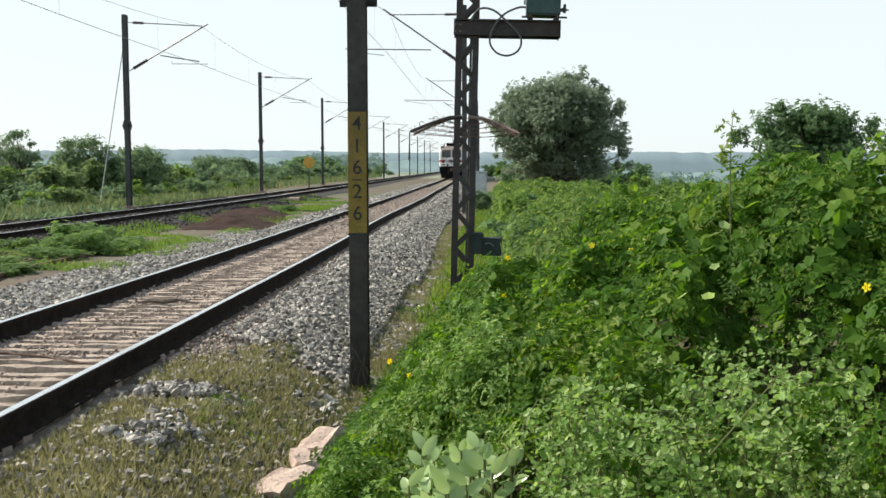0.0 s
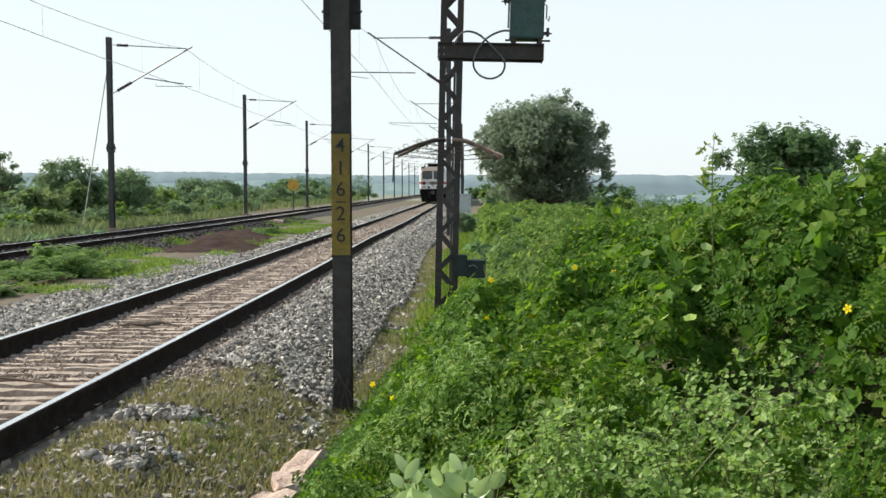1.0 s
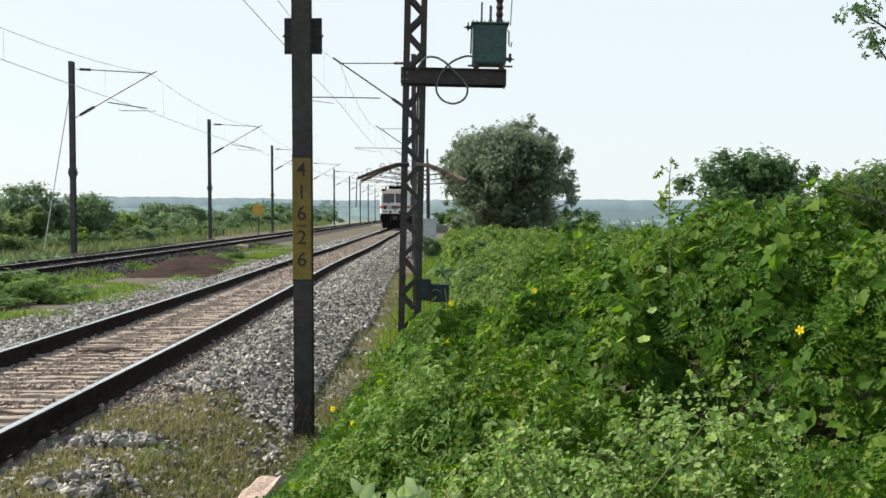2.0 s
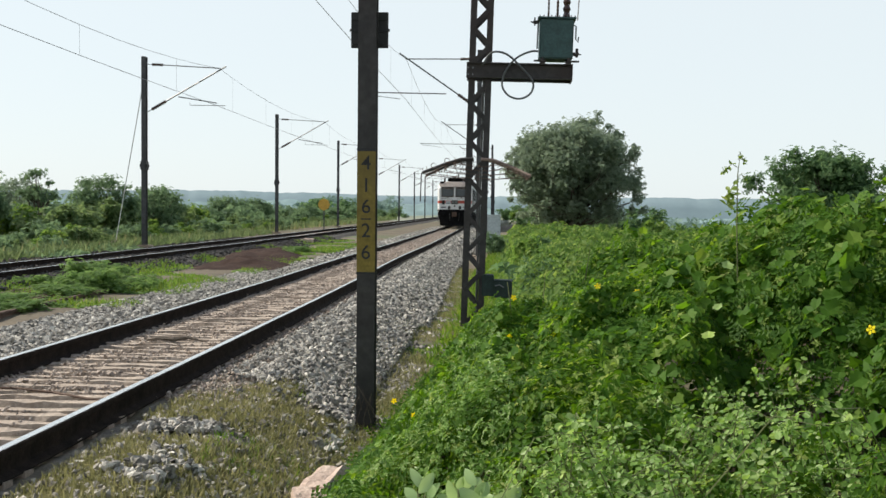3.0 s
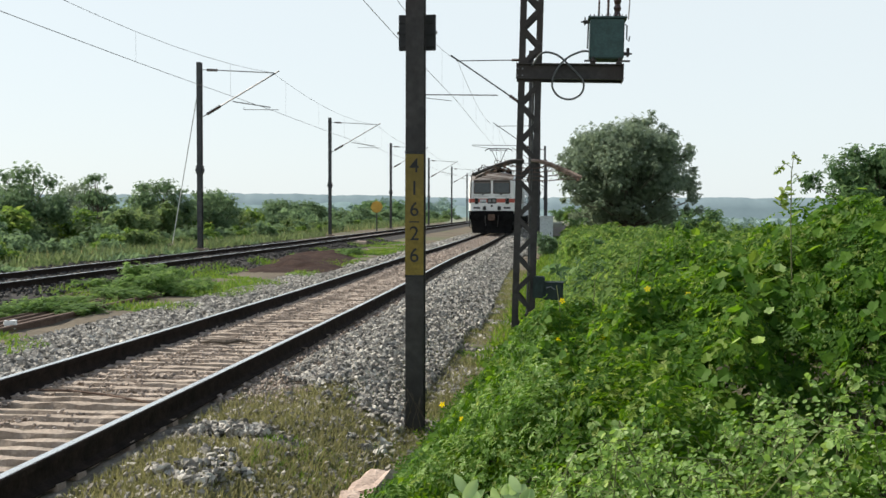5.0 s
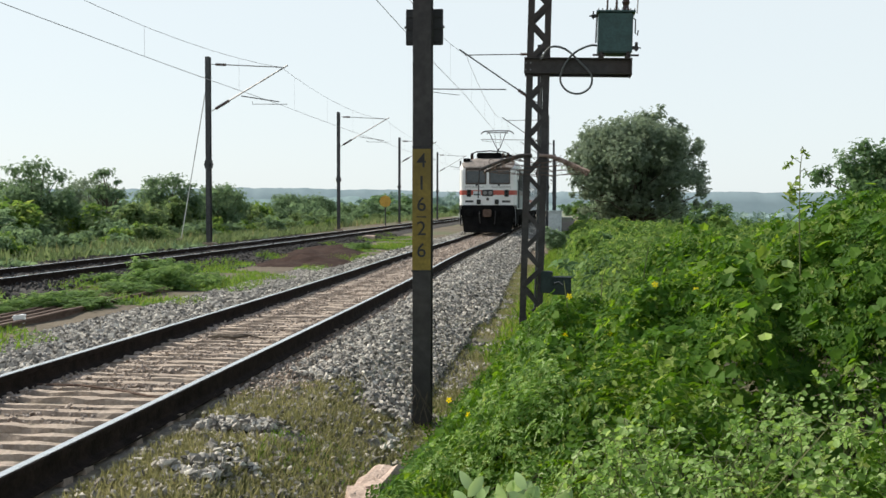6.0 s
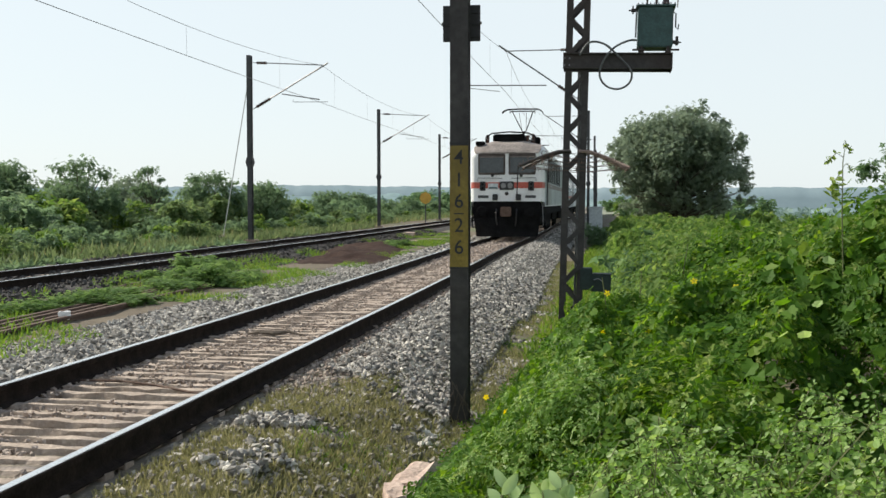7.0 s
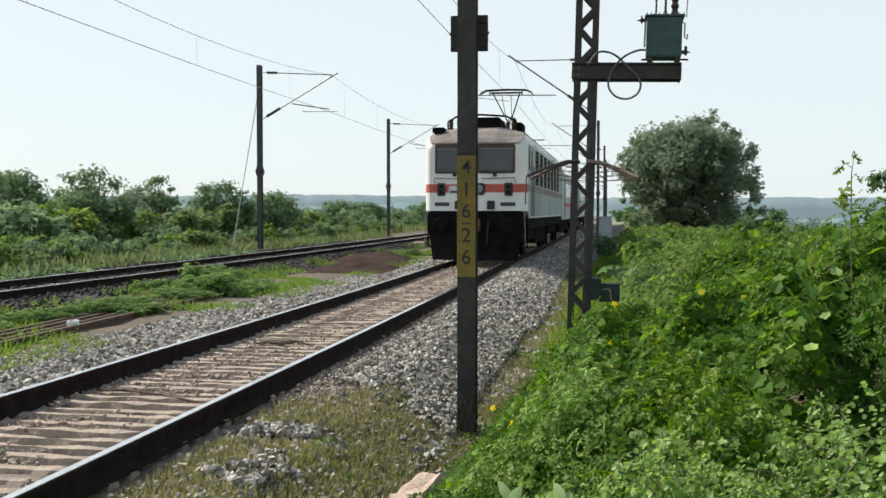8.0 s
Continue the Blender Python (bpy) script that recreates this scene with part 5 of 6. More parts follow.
# a few large pale leaves of the climber turned to the light
for fx, fy, fz, sz in ((4.36, 3.62, 0.92, 0.05), (4.62, 4.5, 1.12, 0.055), (4.55, 4.4, 0.95, 0.045), (4.45, 4.6, 0.8, 0.05), (4.1, 4.9, 0.72, 0.05), (4.75, 4.7, 1.2, 0.045)):
    k_ = min(THICKET, key=lambda q: (THICKET[q].matrix_basis.translation.xy - Vector((fx, fy))).length)
    lv_, lf_ = leaf_shape("lobed")
    bm_ = bmesh.new()
    bv_ = [bm_.verts.new(v) for v in lv_]
    for q in lf_:
        bm_.faces.new([bv_[i] for i in q])
    o_ = part("leaf", bm_, M_LEAF_PALE, THICKET[k_], "large pale leaf turned to the light")
    o_.matrix_basis = Matrix.Translation(Vector((fx, fy - 0.06, fz)) - THICKET[k_].matrix_basis.translation) @ pose(0, 0, 0, 40, 10, fx * 700) @ Matrix.Scale(sz, 4)


# a shrub of small oval pale leaves on thin twigs
def make_oval_shrub():
    rng = np.random.default_rng(5)
    s = thing("oval_leaf_shrub", (4.25, 3.7, -0.45), "pale green shrub with small round leaves on twigs", "shrub")
    base = np.array([4.25, 3.7, -0.45])
    P, N, bm = [], [], bmesh.new()
    for i in range(200):
        x, y = rng.uniform(3.70, 4.74), rng.uniform(2.6, 3.9)
        top = np.interp(x, [3.45, 3.68, 3.87, 4.02, 4.15, 4.29, 4.47, 4.62, 4.72, 4.8], [0.36, 0.48, 0.72, 0.66, 0.62, 0.76, 0.92, 0.78, 0.62, 0.4]) + 0.22 * (3.4 - y)
        x += 0.14 * (y - 3.4) * (x - 3.5)
        tip = np.array([x, y, top - (0.05 + 0.75 * (top - 0.05)) * rng.random() ** 0.75])
        root = np.array([x + rng.normal(0.12, 0.14), y + rng.uniform(0.1, 0.3), tip[2] - rng.uniform(0.22, 0.4)])
        mid = root * 0.35 + tip * 0.65 + [0, 0, 0.10]
        tube(bm, [root - base, mid - base, tip - base], [0.0026, 0.002, 0.001], 3, False)
        for k in np.linspace(0.25, 1, 8):
            q = root * (1 - k) ** 2 + 2 * mid * k * (1 - k) + tip * k * k
            d = rng.normal(0, 1, 3) * [1, 1, 0.45]
            d *= rng.uniform(0.04, 0.10) / np.linalg.norm(d)
            tube(bm, [q - base, q + d - base], [0.0014, 0.0008], 3, False)
            for j in np.linspace(0.15, 1, 6):
                P.append(q + d * j + rng.normal(0, 0.006, 3))
                N.append(rng.normal(0, 0.5, 3) + [-0.35, -0.15, 0.75])
    part("twig_work", bm, M_STEM, s)
    P, N = np.array(P) - base, np.array(N)
    lf = new("leaves", scatter("leaves", P, N, rng.uniform(0.013, 0.027, len(P)), "round", M_LEAF_PALE, rng, 0.35))
    lf.parent = s


make_oval_shrub()


def make_big_leaf_plant():
    rng = np.random.default_rng(9)
    s = thing("milkweed", (3.50, 3.72, -0.45), "plant with large pale oval leaves at the thicket's foot", "plant")
    base = np.array([3.50, 3.72, -0.45])
    bm = bmesh.new()
    for i in range(18):
        x, y = 3.50 + rng.uniform(-0.21, 0.19), 3.66 + rng.uniform(-0.12, 0.2)
        z = rng.uniform(0.19, 0.36)
        tube(bm, [(x - base[0] + 0.02, y - base[1], 0), (x - base[0], y - base[1], z - base[2])], [0.009, 0.005], 5)
        for j in range(7):
            a = j * 2.4 + i
            up = Vector((math.cos(a) * 0.7, math.sin(a) * 0.7 - 0.2, 0.75))
            d = Vector((math.cos(a), math.sin(a), 1.1 - 0.16 * j))
            zz = z - 0.035 * j
            lb = bmesh.new()
            ln, w = rng.uniform(0.06, 0.105), rng.uniform(0.40, 0.54)
            rows = []
            for t_ in (0.0, 0.18, 0.4, 0.65, 0.86, 1.0):
                wd = w * 0.5 * math.sin(math.pi * min(0.97, t_ * 0.93 + 0.05)) ** 0.7 if 0 < t_ < 1 else 0.02
                rows.append([lb.verts.new((u * wd * ln, t_ * ln, (0.25 * abs(u) * wd - 0.25 * t_ * t_) * ln)) for u in (-1, 0, 1)])
            for r0, r1 in zip(rows, rows[1:]):
                for q in (0, 1):
                    lb.faces.new((r0[q], r0[q + 1], r1[q + 1], r1[q]))
            o = part("leaf", lb, M_LEAF_BIG, s, smooth=True)
            sd = d.cross(up).normalized()
            nn = sd.cross(d).normalized()
            m3 = Matrix((sd, d.normalized(), nn)).transposed().to_4x4()
            o.matrix_basis = Matrix.Translation((x - base[0], y - base[1], zz - base[2])) @ m3
    part("stalk_work", bm, M_STEM, s)


make_big_leaf_plant()


def make_tall_shoot():
    """The climbing shoot that stands up against the sky."""
    rng = np.random.default_rng(4)
    b = on_thicket(5.07, 6.2)
    s = thing("climber_shoot", (5.07, 6.2, b.z - 0.3), "tall young climber shoot with drooping leaves", "plant")
    top = 1.71 - b.z + 0.3
    part("stem", tube(bmesh.new(), [(0.02, 0, 0), (0.0, 0, top * 0.6), (0.0, 0, top * 0.9), (0.012, 0, top)], [0.005, 0.0035, 0.003, 0.0015], 6), M_STEM, s)
    for dx, z, ln, droop in ((-0.075, top - 0.07, 0.075, 0.3), (0.03, top - 0.02, 0.06, 0.2), (-0.05, top - 0.20, 0.11, 0.6), (0.04, top - 0.13, 0.04, 0.2), (-0.06, top - 0.26, 0.12, 0.6), (0.02, top, 0.03, -0.2)):
        sg = 1 if dx > 0 else -1
        pts = [Vector((0, 0, z)), Vector((dx * 0.5, -0.01, z + 0.025)), Vector((dx, -0.015, z - 0.01)), Vector((dx * 1.15, -0.02, z - 0.022 * (1 + droop)))]
        bmp = tube(bmesh.new(), pts, 0.0025, 4)
        lf = part("leaf_stalk", bmp, M_STEM, s)
        n = 12
        P = np.array([pts[1].lerp(pts[2], k / 5) if k < 5 else pts[2].lerp(pts[3], (k - 5) / 6) for k in range(n)])
        me = scatter("leaf_spray", P, np.tile([0.1 * sg, -0.3, 0.6], (n, 1)), ln * 0.46, "oval", M_LEAF_TIP, rng, 0.4)
        o = new("leaf_spray", me)
        o.parent = lf


make_tall_shoot()
# a few tall seed stalks and dry stems standing out of the thicket
for i, (x, y, h, lean) in enumerate(((4.0, 8.2, 0.55, 0.02), (4.25, 8.3, 0.45, 0.03), (3.75, 7.6, 0.4, -0.04), (4.3, 7.9, 0.5, 0.05))):
    b = on_thicket(x, y, -0.2)
    s = thing("stalk", Matrix.Translation(b), "thin upright stalk standing out of the thicket", "plant", "stalks in the thicket")
    part("stem", tube(bmesh.new(), [(0, 0, 0), (lean * 0.4, 0, h * 0.6), (lean, 0, h)], [0.006, 0.005, 0.003], 5), M_STEM, s)


# ---- grass ----
def grass(name, rng, x0, x1, y0, y1, n, size, material, label, want=None, tilt=0.35, kind="blade"):
    x, y = rng.uniform(x0, x1, n), rng.uniform(y0, y1, n)
    if want is not None:
        k = want(x, y)
        x, y = x[k], y[k]
    x = x + cxa(y)
    u = np.minimum(np.abs(x - cxa(y)), np.abs(x - cxa(y) - X2))
    bed_top = np.where(u <= 1.75, -0.20, -0.20 - (u - 1.75) * 0.36) + rise(y)
    P = np.c_[x, y, np.maximum(ground_z(x, y), bed_top) - 0.01]
    vs, fs = leaf_shape(kind)
    shape = ([(a * 1.7, c, b) for a, b, c in vs], fs) if kind == "blade" else None  # blades stand up
    s = rng.uniform(0.5, 1.2, len(P)) * size
    ob = new(name, scatter(name, P, np.tile([0, 0, 1.0], (len(P), 1)), s, kind, material, rng, tilt, shape))
    return tagged(ob, label, "grass", kind="stuff")


rg = np.random.default_rng(21)
patch = lambda f, s, cut: (lambda x, y: lumps(x, y, f, s) > cut)
grass("tall_grass", rg, -19, -11.6, 18, 70, 17000, 0.42, M_GRASS_TALL, "tall green grass beside the far track")
grass("tall_grass", rg, -21, -12.8, 70, 170, 8000, 0.7, M_GRASS_TALL, "tall green grass beside the far track")
grass("dry_grass", rg, -18, -12.2, 18, 120, 1800, 0.5, M_DRY, "straw-coloured grass among the green", patch(0.25, 3, -0.15))
grass("weeds", rg, -17, -11.4, 18, 60, 17000, 0.46, M_LEAF_LEFT, "leafy weeds among the tall grass", patch(0.3, 13, -0.05), 0.6, "clump")
grass("weeds", rg, -17.5, -12.0, 18, 70, 15000, 0.42, M_LEAF_FAR, "dull leafy weeds among the tall grass", patch(0.25, 19, -0.1), 0.6, "clump")
grass("weeds", rg, -6.3, -2.75, 9, 60, 30000, 0.18, M_LEAF_VERGE, "low green weeds between the tracks", lambda x, y: lumps(x, y, 0.4, 8) > np.where(y < 17, 0.0, np.where(y < 25, 0.0, 0.10)), 0.5, "clump")
grass("verge_grass", rg, -6.4, -2.8, 9, 60, 34000, 0.16, M_GRASS, "short green grass between the tracks", lambda x, y: lumps(x, y, 0.4, 8) > np.where(y < 17, 0.05, np.where(y < 25, 0.04, 0.14)), 0.5)
grass("fringe_grass", rg, 1.05, 3.0, 3.2, 14, 100000, 0.085, M_DRY, "short dry grass on the ballast shoulder", lambda x, y: (lumps(x, y, 1.1, 4) > -0.22) & (y < 9.6 + 1.5 * (x - 1.9) + 2.2 * lumps(x, y, 0.9, 3)), 0.6)
grass("fringe_grass", rg, 1.7, 3.0, 3.6, 9.5, 12000, 0.075, M_GRASS, "short green grass at the thicket's foot", lambda x, y: (lumps(x, y, 1.3, 14) + 0.5 * (x - 2.2) > 0.02), 0.6)
grass("fringe_grass", rg, 2.05, 3.2, 9, 34, 20000, 0.10, M_DRY, "dry grass at the foot of the ballast", lambda x, y: lumps(x, y, 0.9, 17) > -0.15 - 0.35 * (x - 2.3), 0.5)
grass("weeds", rg, 2.1, 3.5, 9, 34, 16000, 0.10, M_LEAF_BUSH, "low green weeds along the foot of the ballast", lambda x, y: lumps(x, y, 1.1, 31) > 0.1 - 0.45 * (x - 2.2), 0.5, "clump")
grass("fringe_grass", rg, 1.05, 2.9, 3.2, 10, 22000, 0.045, M_GRASS_TALL, "short olive herbs on the ballast shoulder", lambda x, y: lumps(x, y, 1.2, 44) > -0.12, 0.6, "clump")
grass("weeds", rg, 1.2, 2.7, 3.4, 9, 2600, 0.05, M_LEAF_BUSH, "small scattered weeds on the shoulder", lambda x, y: lumps(x, y, 1.7, 41) > 0.05, 0.5, "clump")
put_bush(3.55, 44.6, 4, (0.7, 0.7, 0.72), 2.0, "green leafy bush in front of the cabinet", "bushes beside the near track")
put_bush(-5.4, 22.3, 6, (0.8, 0.8, 0.42), 1.0, "bright green leafy weed mound between the tracks", "verge plants")
put_bush(-4.6, 20.6, 6, (0.7, 0.6, 0.36), 3.0, "bright green leafy weed mound between the tracks", "verge plants")
grass("yard_grass", rg, 2.6, 10, -8, 2.5, 9000, 0.10, M_GRASS, "short grass where the camera stands", patch(0.5, 33, -0.1), 0.6)
grass("path_grass", rg, 2.5, 5.0, 12, 60, 22000, 0.22, M_GRASS, "soft green grass between track and thicket", lambda x, y: x > 2.55 + 0.02 * y, 0.5)
grass("creeper", rg, 2.2, 3.2, 3.6, 9.0, 12000, 0.055, M_LEAF_BUSH, "low creeping plants at the thicket's foot", lambda x, y: x > edge_x(y) - 0.22 + 0.2 * lumps(x, y, 2.0, 6), 0.6, "clump")
grass("plain_scrub", rg, -60, -18, 60, 220, 9000, 1.1, M_LEAF_TREE, "rough green scrub on the plain", None, 0.5, "clump")
grass("plain_scrub", rg, 12, 70, 45, 220, 9000, 1.0, M_LEAF_BUSH, "rough green scrub on the falling ground", patch(0.06, 5, -0.1), 0.5, "clump")


def far_treeline(name, y0, y1, x0, x1, n, size, high, material, label):
    """Far trees with haze in their leaf colour, too many to tell apart."""
    x, y = rg.uniform(x0, x1, n), rg.uniform(y0, y1, n)
    top = high * (0.55 + 0.45 * lumps(x, y * 0.2, 0.05, 3) + 0.35 * lumps(x, y * 0.2, 0.19, 8))
    z = ground_z(x, y) + np.maximum(0.3, top) * rg.random(n) ** 0.7
    ob = new(name, scatter(name, np.c_[x, y, z], np.tile([0, -0.3, 1.0], (n, 1)), rg.uniform(0.6, 1.2, n) * size, "clump", material, rg, 0.7))
    tagged(ob, label, "trees", kind="stuff")


far_treeline("far_treeline", 330, 380, -330, -30, 5200, 3.4, 9.5, M_LEAF_HAZE, "line of far trees coloured blue-green for haze")
far_treeline("far_treeline", 300, 420, 60, 260, 1500, 4.0, 7.0, M_LEAF_HAZE, "line of far trees coloured blue-green for haze")


# ---- lineside things ----
def rough_block(name, at, dims, seed, material, label, category, cuts=3, amount=0.18, group=""):
    """A rough stone: a subdivided block pushed out of shape."""
    bm = bmesh.new()
    bmesh.ops.create_cube(bm, size=1.0)
    bmesh.ops.subdivide_edges(bm, edges=bm.edges[:], cuts=cuts, use_grid_fill=True)
    for v in bm.verts:
        r = v.co.length
        v.co *= 1 - 0.25 * max(0, r - 0.62)
        v.co += Vector([noise.noise(v.co * 2.3 + Vector((seed, 7 * k, 0))) for k in range(3)]) * amount
        v.co = Vector((v.co.x * dims[0], v.co.y * dims[1], v.co.z * dims[2]))
    ob = new(name, mesh_of(name, bm, material))
    ob.matrix_basis = at
    return tagged(ob, label, category, group)


rough_block("slab", pose(2.53, 6.42, -0.45, 8, -8, -12), (0.19, 0.40, 0.22), 1.0, M_SLAB, "broken pinkish stone slab at the thicket's foot", "stone", 3, 0.15, "broken slabs")
rough_block("slab", pose(2.50, 6.02, -0.46, -4, 6, 15), (0.20, 0.38, 0.22), 4.0, M_SLAB, "broken pinkish stone slab at the thicket's foot", "stone", 3, 0.15, "broken slabs")
rough_block("slab", pose(2.44, 5.57, -0.47, 3, -6, -18), (0.24, 0.44, 0.22), 9.0, M_SLAB, "broken pinkish stone slab at the thicket's foot", "stone", 3, 0.15, "broken slabs")
rough_block("rock", pose(-4.1, 14.0, -0.24, 0, 0, 20), (0.16, 0.14, 0.12), 2.0, M_WHITE, "small white painted rock between the tracks", "rock")
rough_block("rock", pose(-6.0, 52.0, -0.2, 0, 0, 0), (0.6, 0.5, 0.45), 3.0, M_SLAB, "tan boulder between the tracks", "rock")


def make_mound():
    """A low uneven heap of earth, highest along its middle."""
    vs, loops = [], []
    for j in range(57):
        for i in range(17):
            u, v = i / 8 - 1, j / 28 - 1
            edge = max(0, 1 - u * u) * max(0, 1 - v ** 4)
            p = Vector((u * 1.5, v * 8, 0))
            z = edge * (0.20 + 0.16 * noise.noise(p * 0.8) + 0.12 * noise.noise(p * 2.1)) + 0.05 * noise.noise(p * 5)
            vs.append((p.x + 0.3 * noise.noise(p * 0.5), p.y, z - 0.05))
    for j in range(56):
        for i in range(16):
            k = j * 17 + i
            loops += [k, k + 1, k + 18, k + 17]
    ob = new("earth_mound", raw_mesh("earth_mound", vs, loops, [4] * (len(loops) // 4), M_MOUND, True))
    ob.matrix_basis = pose(-5.0, 37.0, -0.27, 0, 0, 8)
    tagged(ob, "low mound of dark red earth", "mound")


make_mound()
rough_block("plank", pose(-5.3, 47.0, -0.25, 0, 0, 78), (0.25, 2.6, 0.06), 8.0, M_SLAB, "pale plank lying between the tracks", "plank", 2, 0.02)


def make_spare_rails():
    """Old rails left lying between the tracks."""
    r = random.Random(8)
    prof = [(u, v + 0.172) for u, v in RAIL_PROFILE]
    me = [mesh_of("spare_rail", sweep(bmesh.new(), prof, [(0, y, 0) for y in (0, ln)]), M_RUST) for ln in (11.0, 9.0)]
    for i in range(2, 11):
        o = new("spare_rail", me[i % 2])
        x = -3.55 - i * 0.17 - (0.7 if i > 6 else 0)
        o.matrix_basis = pose(x, 11.0 + r.uniform(-0.6, 1.4) + (2.0 if i > 6 else 0), -0.44 + r.uniform(0, 0.03), 0, 0, r.uniform(2.5, 4.0))
        tagged(o, "old rusty brown rail lying in the weeds", "rail", "spare rails between the tracks")


make_spare_rails()
deb = thing("dead_branch", (-0.15, 11.6, -0.155), "dark twisted dead branch lying across the ties", "branch")
part("stem", tube(bmesh.new(), [(-0.3, 0.05, 0.0), (-0.12, 0.0, 0.03), (0.05, -0.04, 0.02), (0.22, 0.02, 0.04), (0.42, -0.03, 0.0)], [0.012, 0.022, 0.028, 0.02, 0.008], 6), M_BARK, deb)
part("twig", tube(bmesh.new(), [(0.0, 0, 0.02), (-0.1, -0.08, 0.03), (-0.2, -0.1, 0.0)], [0.014, 0.01, 0.005], 5), M_BARK, deb)
cab = thing("track_cable", (0, 0, 0), "thin dark cable lying across the ties", "cable")
part("strand", tube(bmesh.new(), [(-0.78, 8.3, -0.15), (-0.4, 8.28, -0.145), (0.0, 8.12, -0.145), (0.4, 7.86, -0.145), (0.76, 7.75, -0.15)], 0.011, 6), M_RUST, cab)


# ---- stones of the ballast ----
def stone_shape(seed):
    r = random.Random(seed)
    # an angular split stone: a broad cut face above, a point below
    vs = [(0.62 * math.cos(a) * r.uniform(0.75, 1.15), 0.52 * math.sin(a) * r.uniform(0.75, 1.15), r.uniform(-0.12, 0.26)) for a in (0.3, 1.5, 2.9, 3.9, 5.2)]
    vs += [(r.uniform(-0.2, 0.2), r.uniform(-0.2, 0.2), r.uniform(0.30, 0.46)), (r.uniform(-0.2, 0.2), r.uniform(-0.2, 0.2), -0.42)]
    return vs, [(k, (k + 1) % 5, 5) for k in range(5)] + [((k + 1) % 5, k, 6) for k in range(5)]


def bed_z(u, half=1.75, foot=2.75):
    u = np.abs(u)
    return np.where(u <= half, -0.20, -0.20 - (u - half) / (foot - half) * 0.36)


def stones(parts_of, centre, u0, u1, y0, y1, n, size, material, want=None, lift=0.0):
    rng = np.random.default_rng(int(abs(u0 * 10) + y0 * 7 + n))
    u, y = rng.uniform(u0, u1, n), rng.uniform(y0, y1, n)
    if want is not None:
        k = want(u, y)
        u, y = u[k], y[k]
    z = rise(y) + bed_z(u) + lift + np.abs(rng.normal(0, 0.018, len(u)))
    z = np.maximum(z, ground_z(u + centre + cxa(y), y) + 0.01)
    P = np.c_[u + centre + cxa(y), y, z]
    idx = np.arange(len(P)) % 5
    for k in range(5):
        sel = idx == k
        o = new("ballast", scatter("ballast", P[sel], np.tile([0, 0, 1.0], (sel.sum(), 1)), rng.uniform(0.6, 1.35, sel.sum()) * size, "", material, rng, 0.9, stone_shape(k + int(n))))
        o.parent = parts_of
        tagged(o, "", kind="stuff")


stones(bed, 0, 1.15, 2.45, 3.0, 16.0, 30000, 0.050, M_STONE, lambda u, y: (y > 8.8 + 1.5 * (1.9 - u) + 2.2 * lumps(u, y, 0.9, 3) + 1.6 * lumps(u, y, 7.0, 9)) | (lumps(u, y, 1.1, 4) < -0.38) | (((u - 1.62) ** 2 + ((y - 5.9) / 1.6) ** 2 < 0.06 + 0.10 * lumps(u, y, 3, 1)) & (lumps(u, y, 9, 2) > 0.0)), 0.03)
stones(bed, 0, 1.0, 2.7, 3.0, 12.0, 7000, 0.042, M_STONE_DUSTY, None, 0.0)
stones(bed, 0, 0.95, 1.6, 8.0, 22.0, 4500, 0.036, M_STONE_DIRTY, None, 0.012)
stones(bed, 0, 2.3, 3.15, 7.0, 30.0, 4200, 0.06, M_STONE, lambda u, y: (lumps(u, y, 1.4, 9) > -0.1 + 0.4 * (u - 2.4)), 0.0)
stones(bed, 0, 1.15, 2.6, 16.0, 45.0, 25000, 0.070, M_STONE, None, 0.05)
stones(bed, 0, 1.2, 2.9, 45.0, 130.0, 6000, 0.15, M_STONE, None, 0.04)
stones(bed, 0, -3.35, -1.0, 5.0, 30.0, 42000, 0.068, M_STONE, None, 0.06)
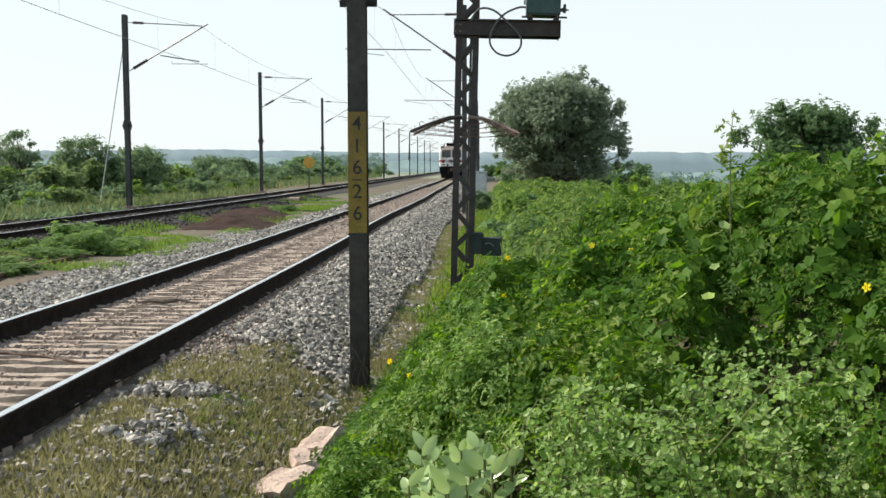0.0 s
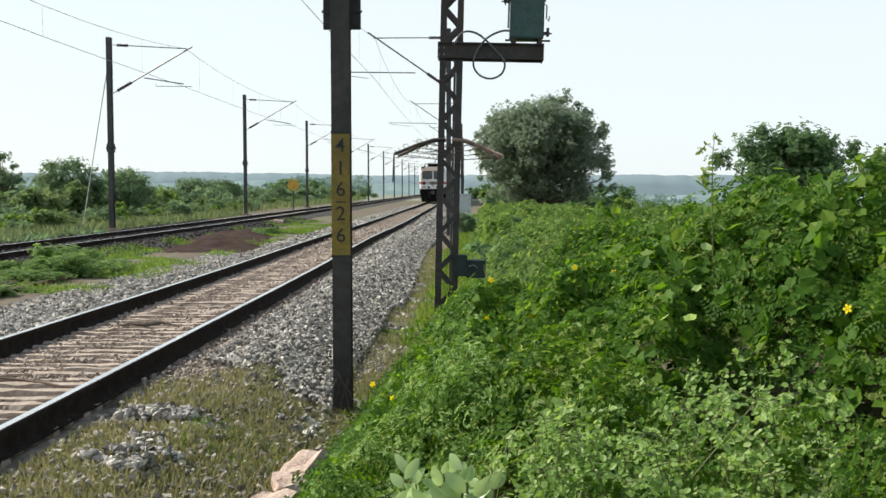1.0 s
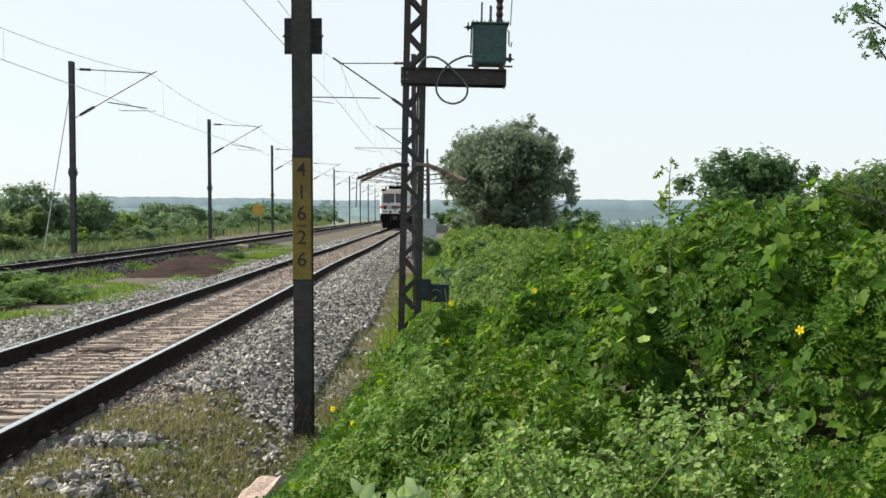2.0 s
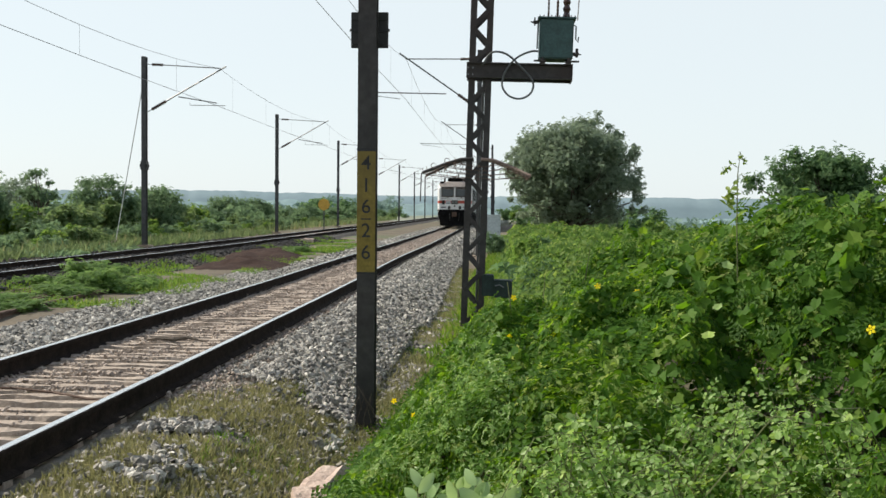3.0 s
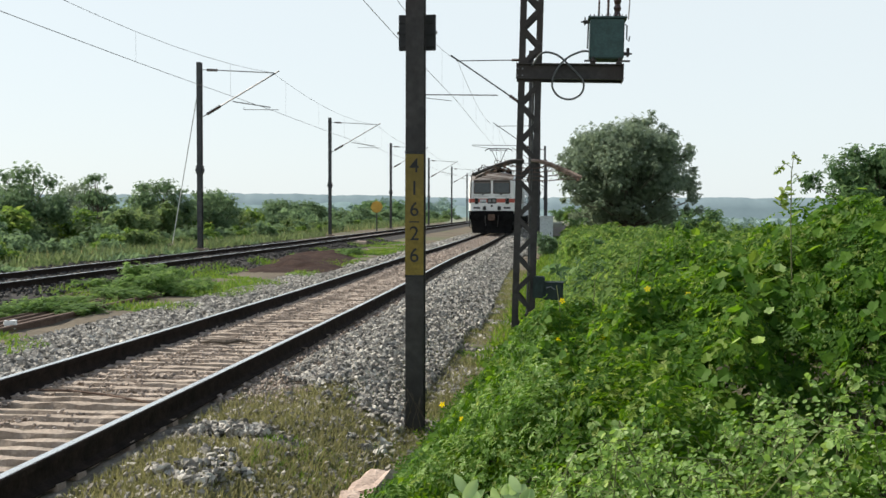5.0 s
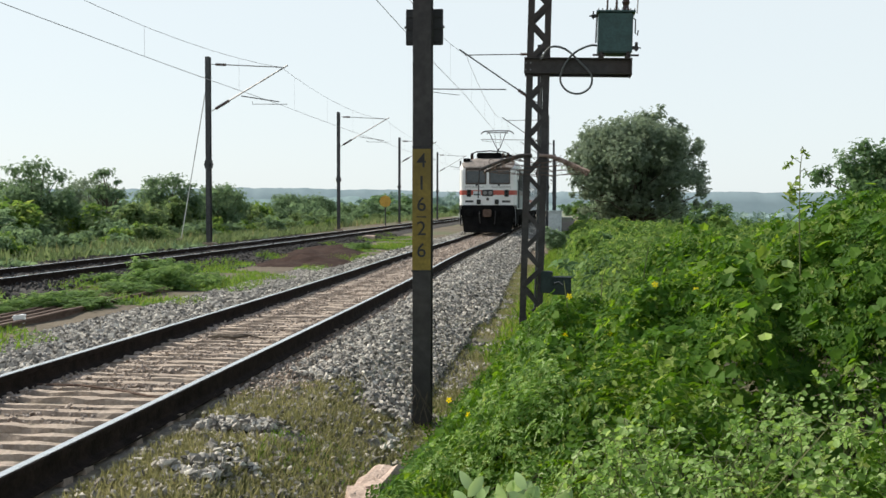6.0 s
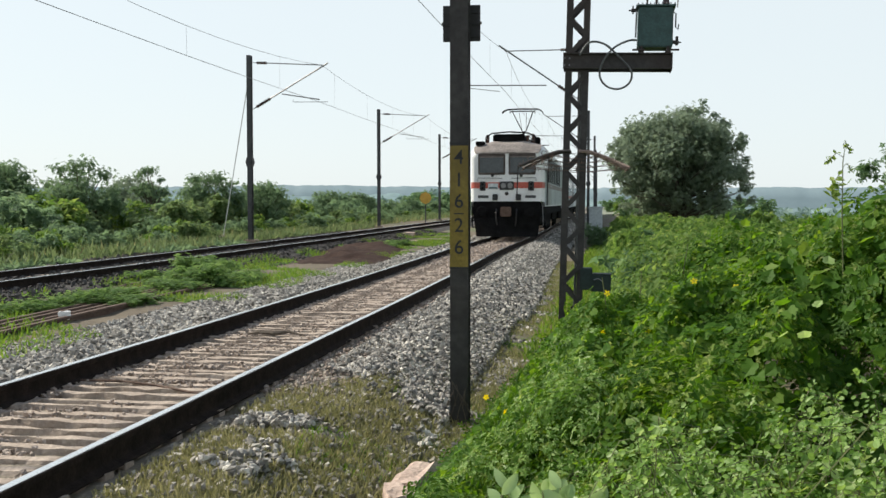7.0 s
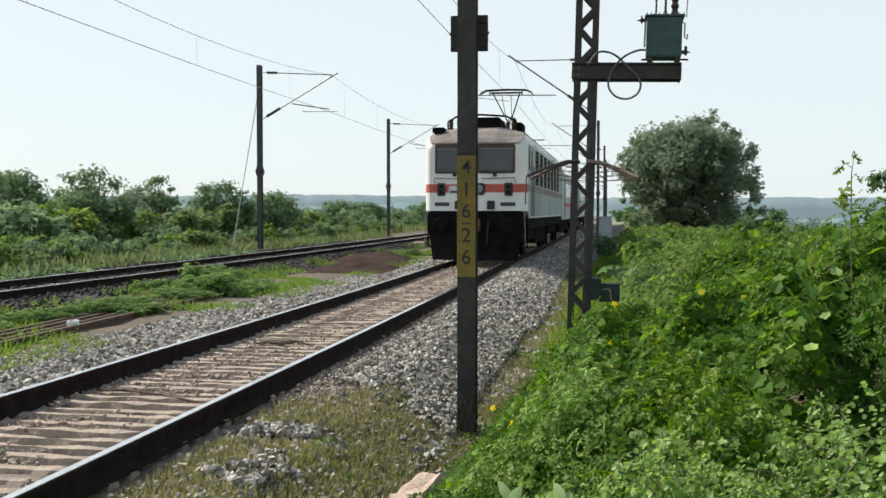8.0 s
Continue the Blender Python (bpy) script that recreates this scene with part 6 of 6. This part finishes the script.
stones(bed, 0, -2.9, -1.1, 30.0, 110.0, 8000, 0.14, M_STONE, None, 0.05)
stones(bed, 0, -0.78, 0.78, 3.5, 26.0, 15000, 0.034, M_STONE_DIRTY, lambda u, y: lumps(u, y, 1.6, 6) > 0.20 - 0.032 * y, 0.01)
stones(bed, 0, -0.78, 0.78, 26.0, 80.0, 5000, 0.07, M_STONE_DIRTY, None, 0.03)
stones(bed2, X2, -3.9, 2.8, 14.0, 60.0, 13000, 0.085, M_STONE_DARK, None, 0.03)


stones(bed, 0, -2.9, 2.7, -8.0, 4.0, 6000, 0.07, M_STONE, lambda u, y: np.abs(np.abs(u) - 0.838) > 0.1, 0.0)


# ---- ties under the rails ----
def tie_mesh(k):
    bm = bmesh.new()
    r = random.Random(k)
    n = 14
    top = []
    for i in range(n + 1):
        x = -0.90 + 1.80 * i / n
        w0, w1 = 0.062 + r.uniform(-0.014, 0.014), 0.040 + r.uniform(-0.016, 0.014)
        top.append([bm.verts.new((x, y, z + r.uniform(-0.014, 0.006))) for y, z in ((-w0, -0.09), (-w1, 0.0), (w1, 0.0), (w0, -0.09))])
    for a, b in zip(top, top[1:]):
        for j in range(3):
            bm.faces.new((a[j], a[j + 1], b[j + 1], b[j]))
    bm.faces.new(top[0])
    bm.faces.new(top[-1][::-1])
    return mesh_of("tie", bm, M_TIE)


TIES = [tie_mesh(k) for k in range(6)]
rt = random.Random(2)
for c_, own in ((0.0, bed), (X2, bed2)):
    y_, k_ = (-6.0, 0) if c_ == 0 else (14.0, 0)
    while k_ < (295 if c_ == 0 else 120):
        o_ = new("tie", TIES[rt.randrange(6)])
        o_.parent = own
        o_.matrix_basis = pose(c_ + cx(y_) + rt.uniform(-0.03, 0.03), y_, gz(y_) - 0.156 + rt.uniform(-0.010, 0.006), 0, 0, rt.uniform(-0.5, 0.5))
        y_ += 0.255 if c_ == 0 else 0.55
        k_ += 1


def motions():
    for ob, start, length in TRAIN:
        walk(ob, [(t, train_pose(t, start, length)) for t in (0, 1, 2, 3, 4, 5, 6, 7, 8)])


motions()
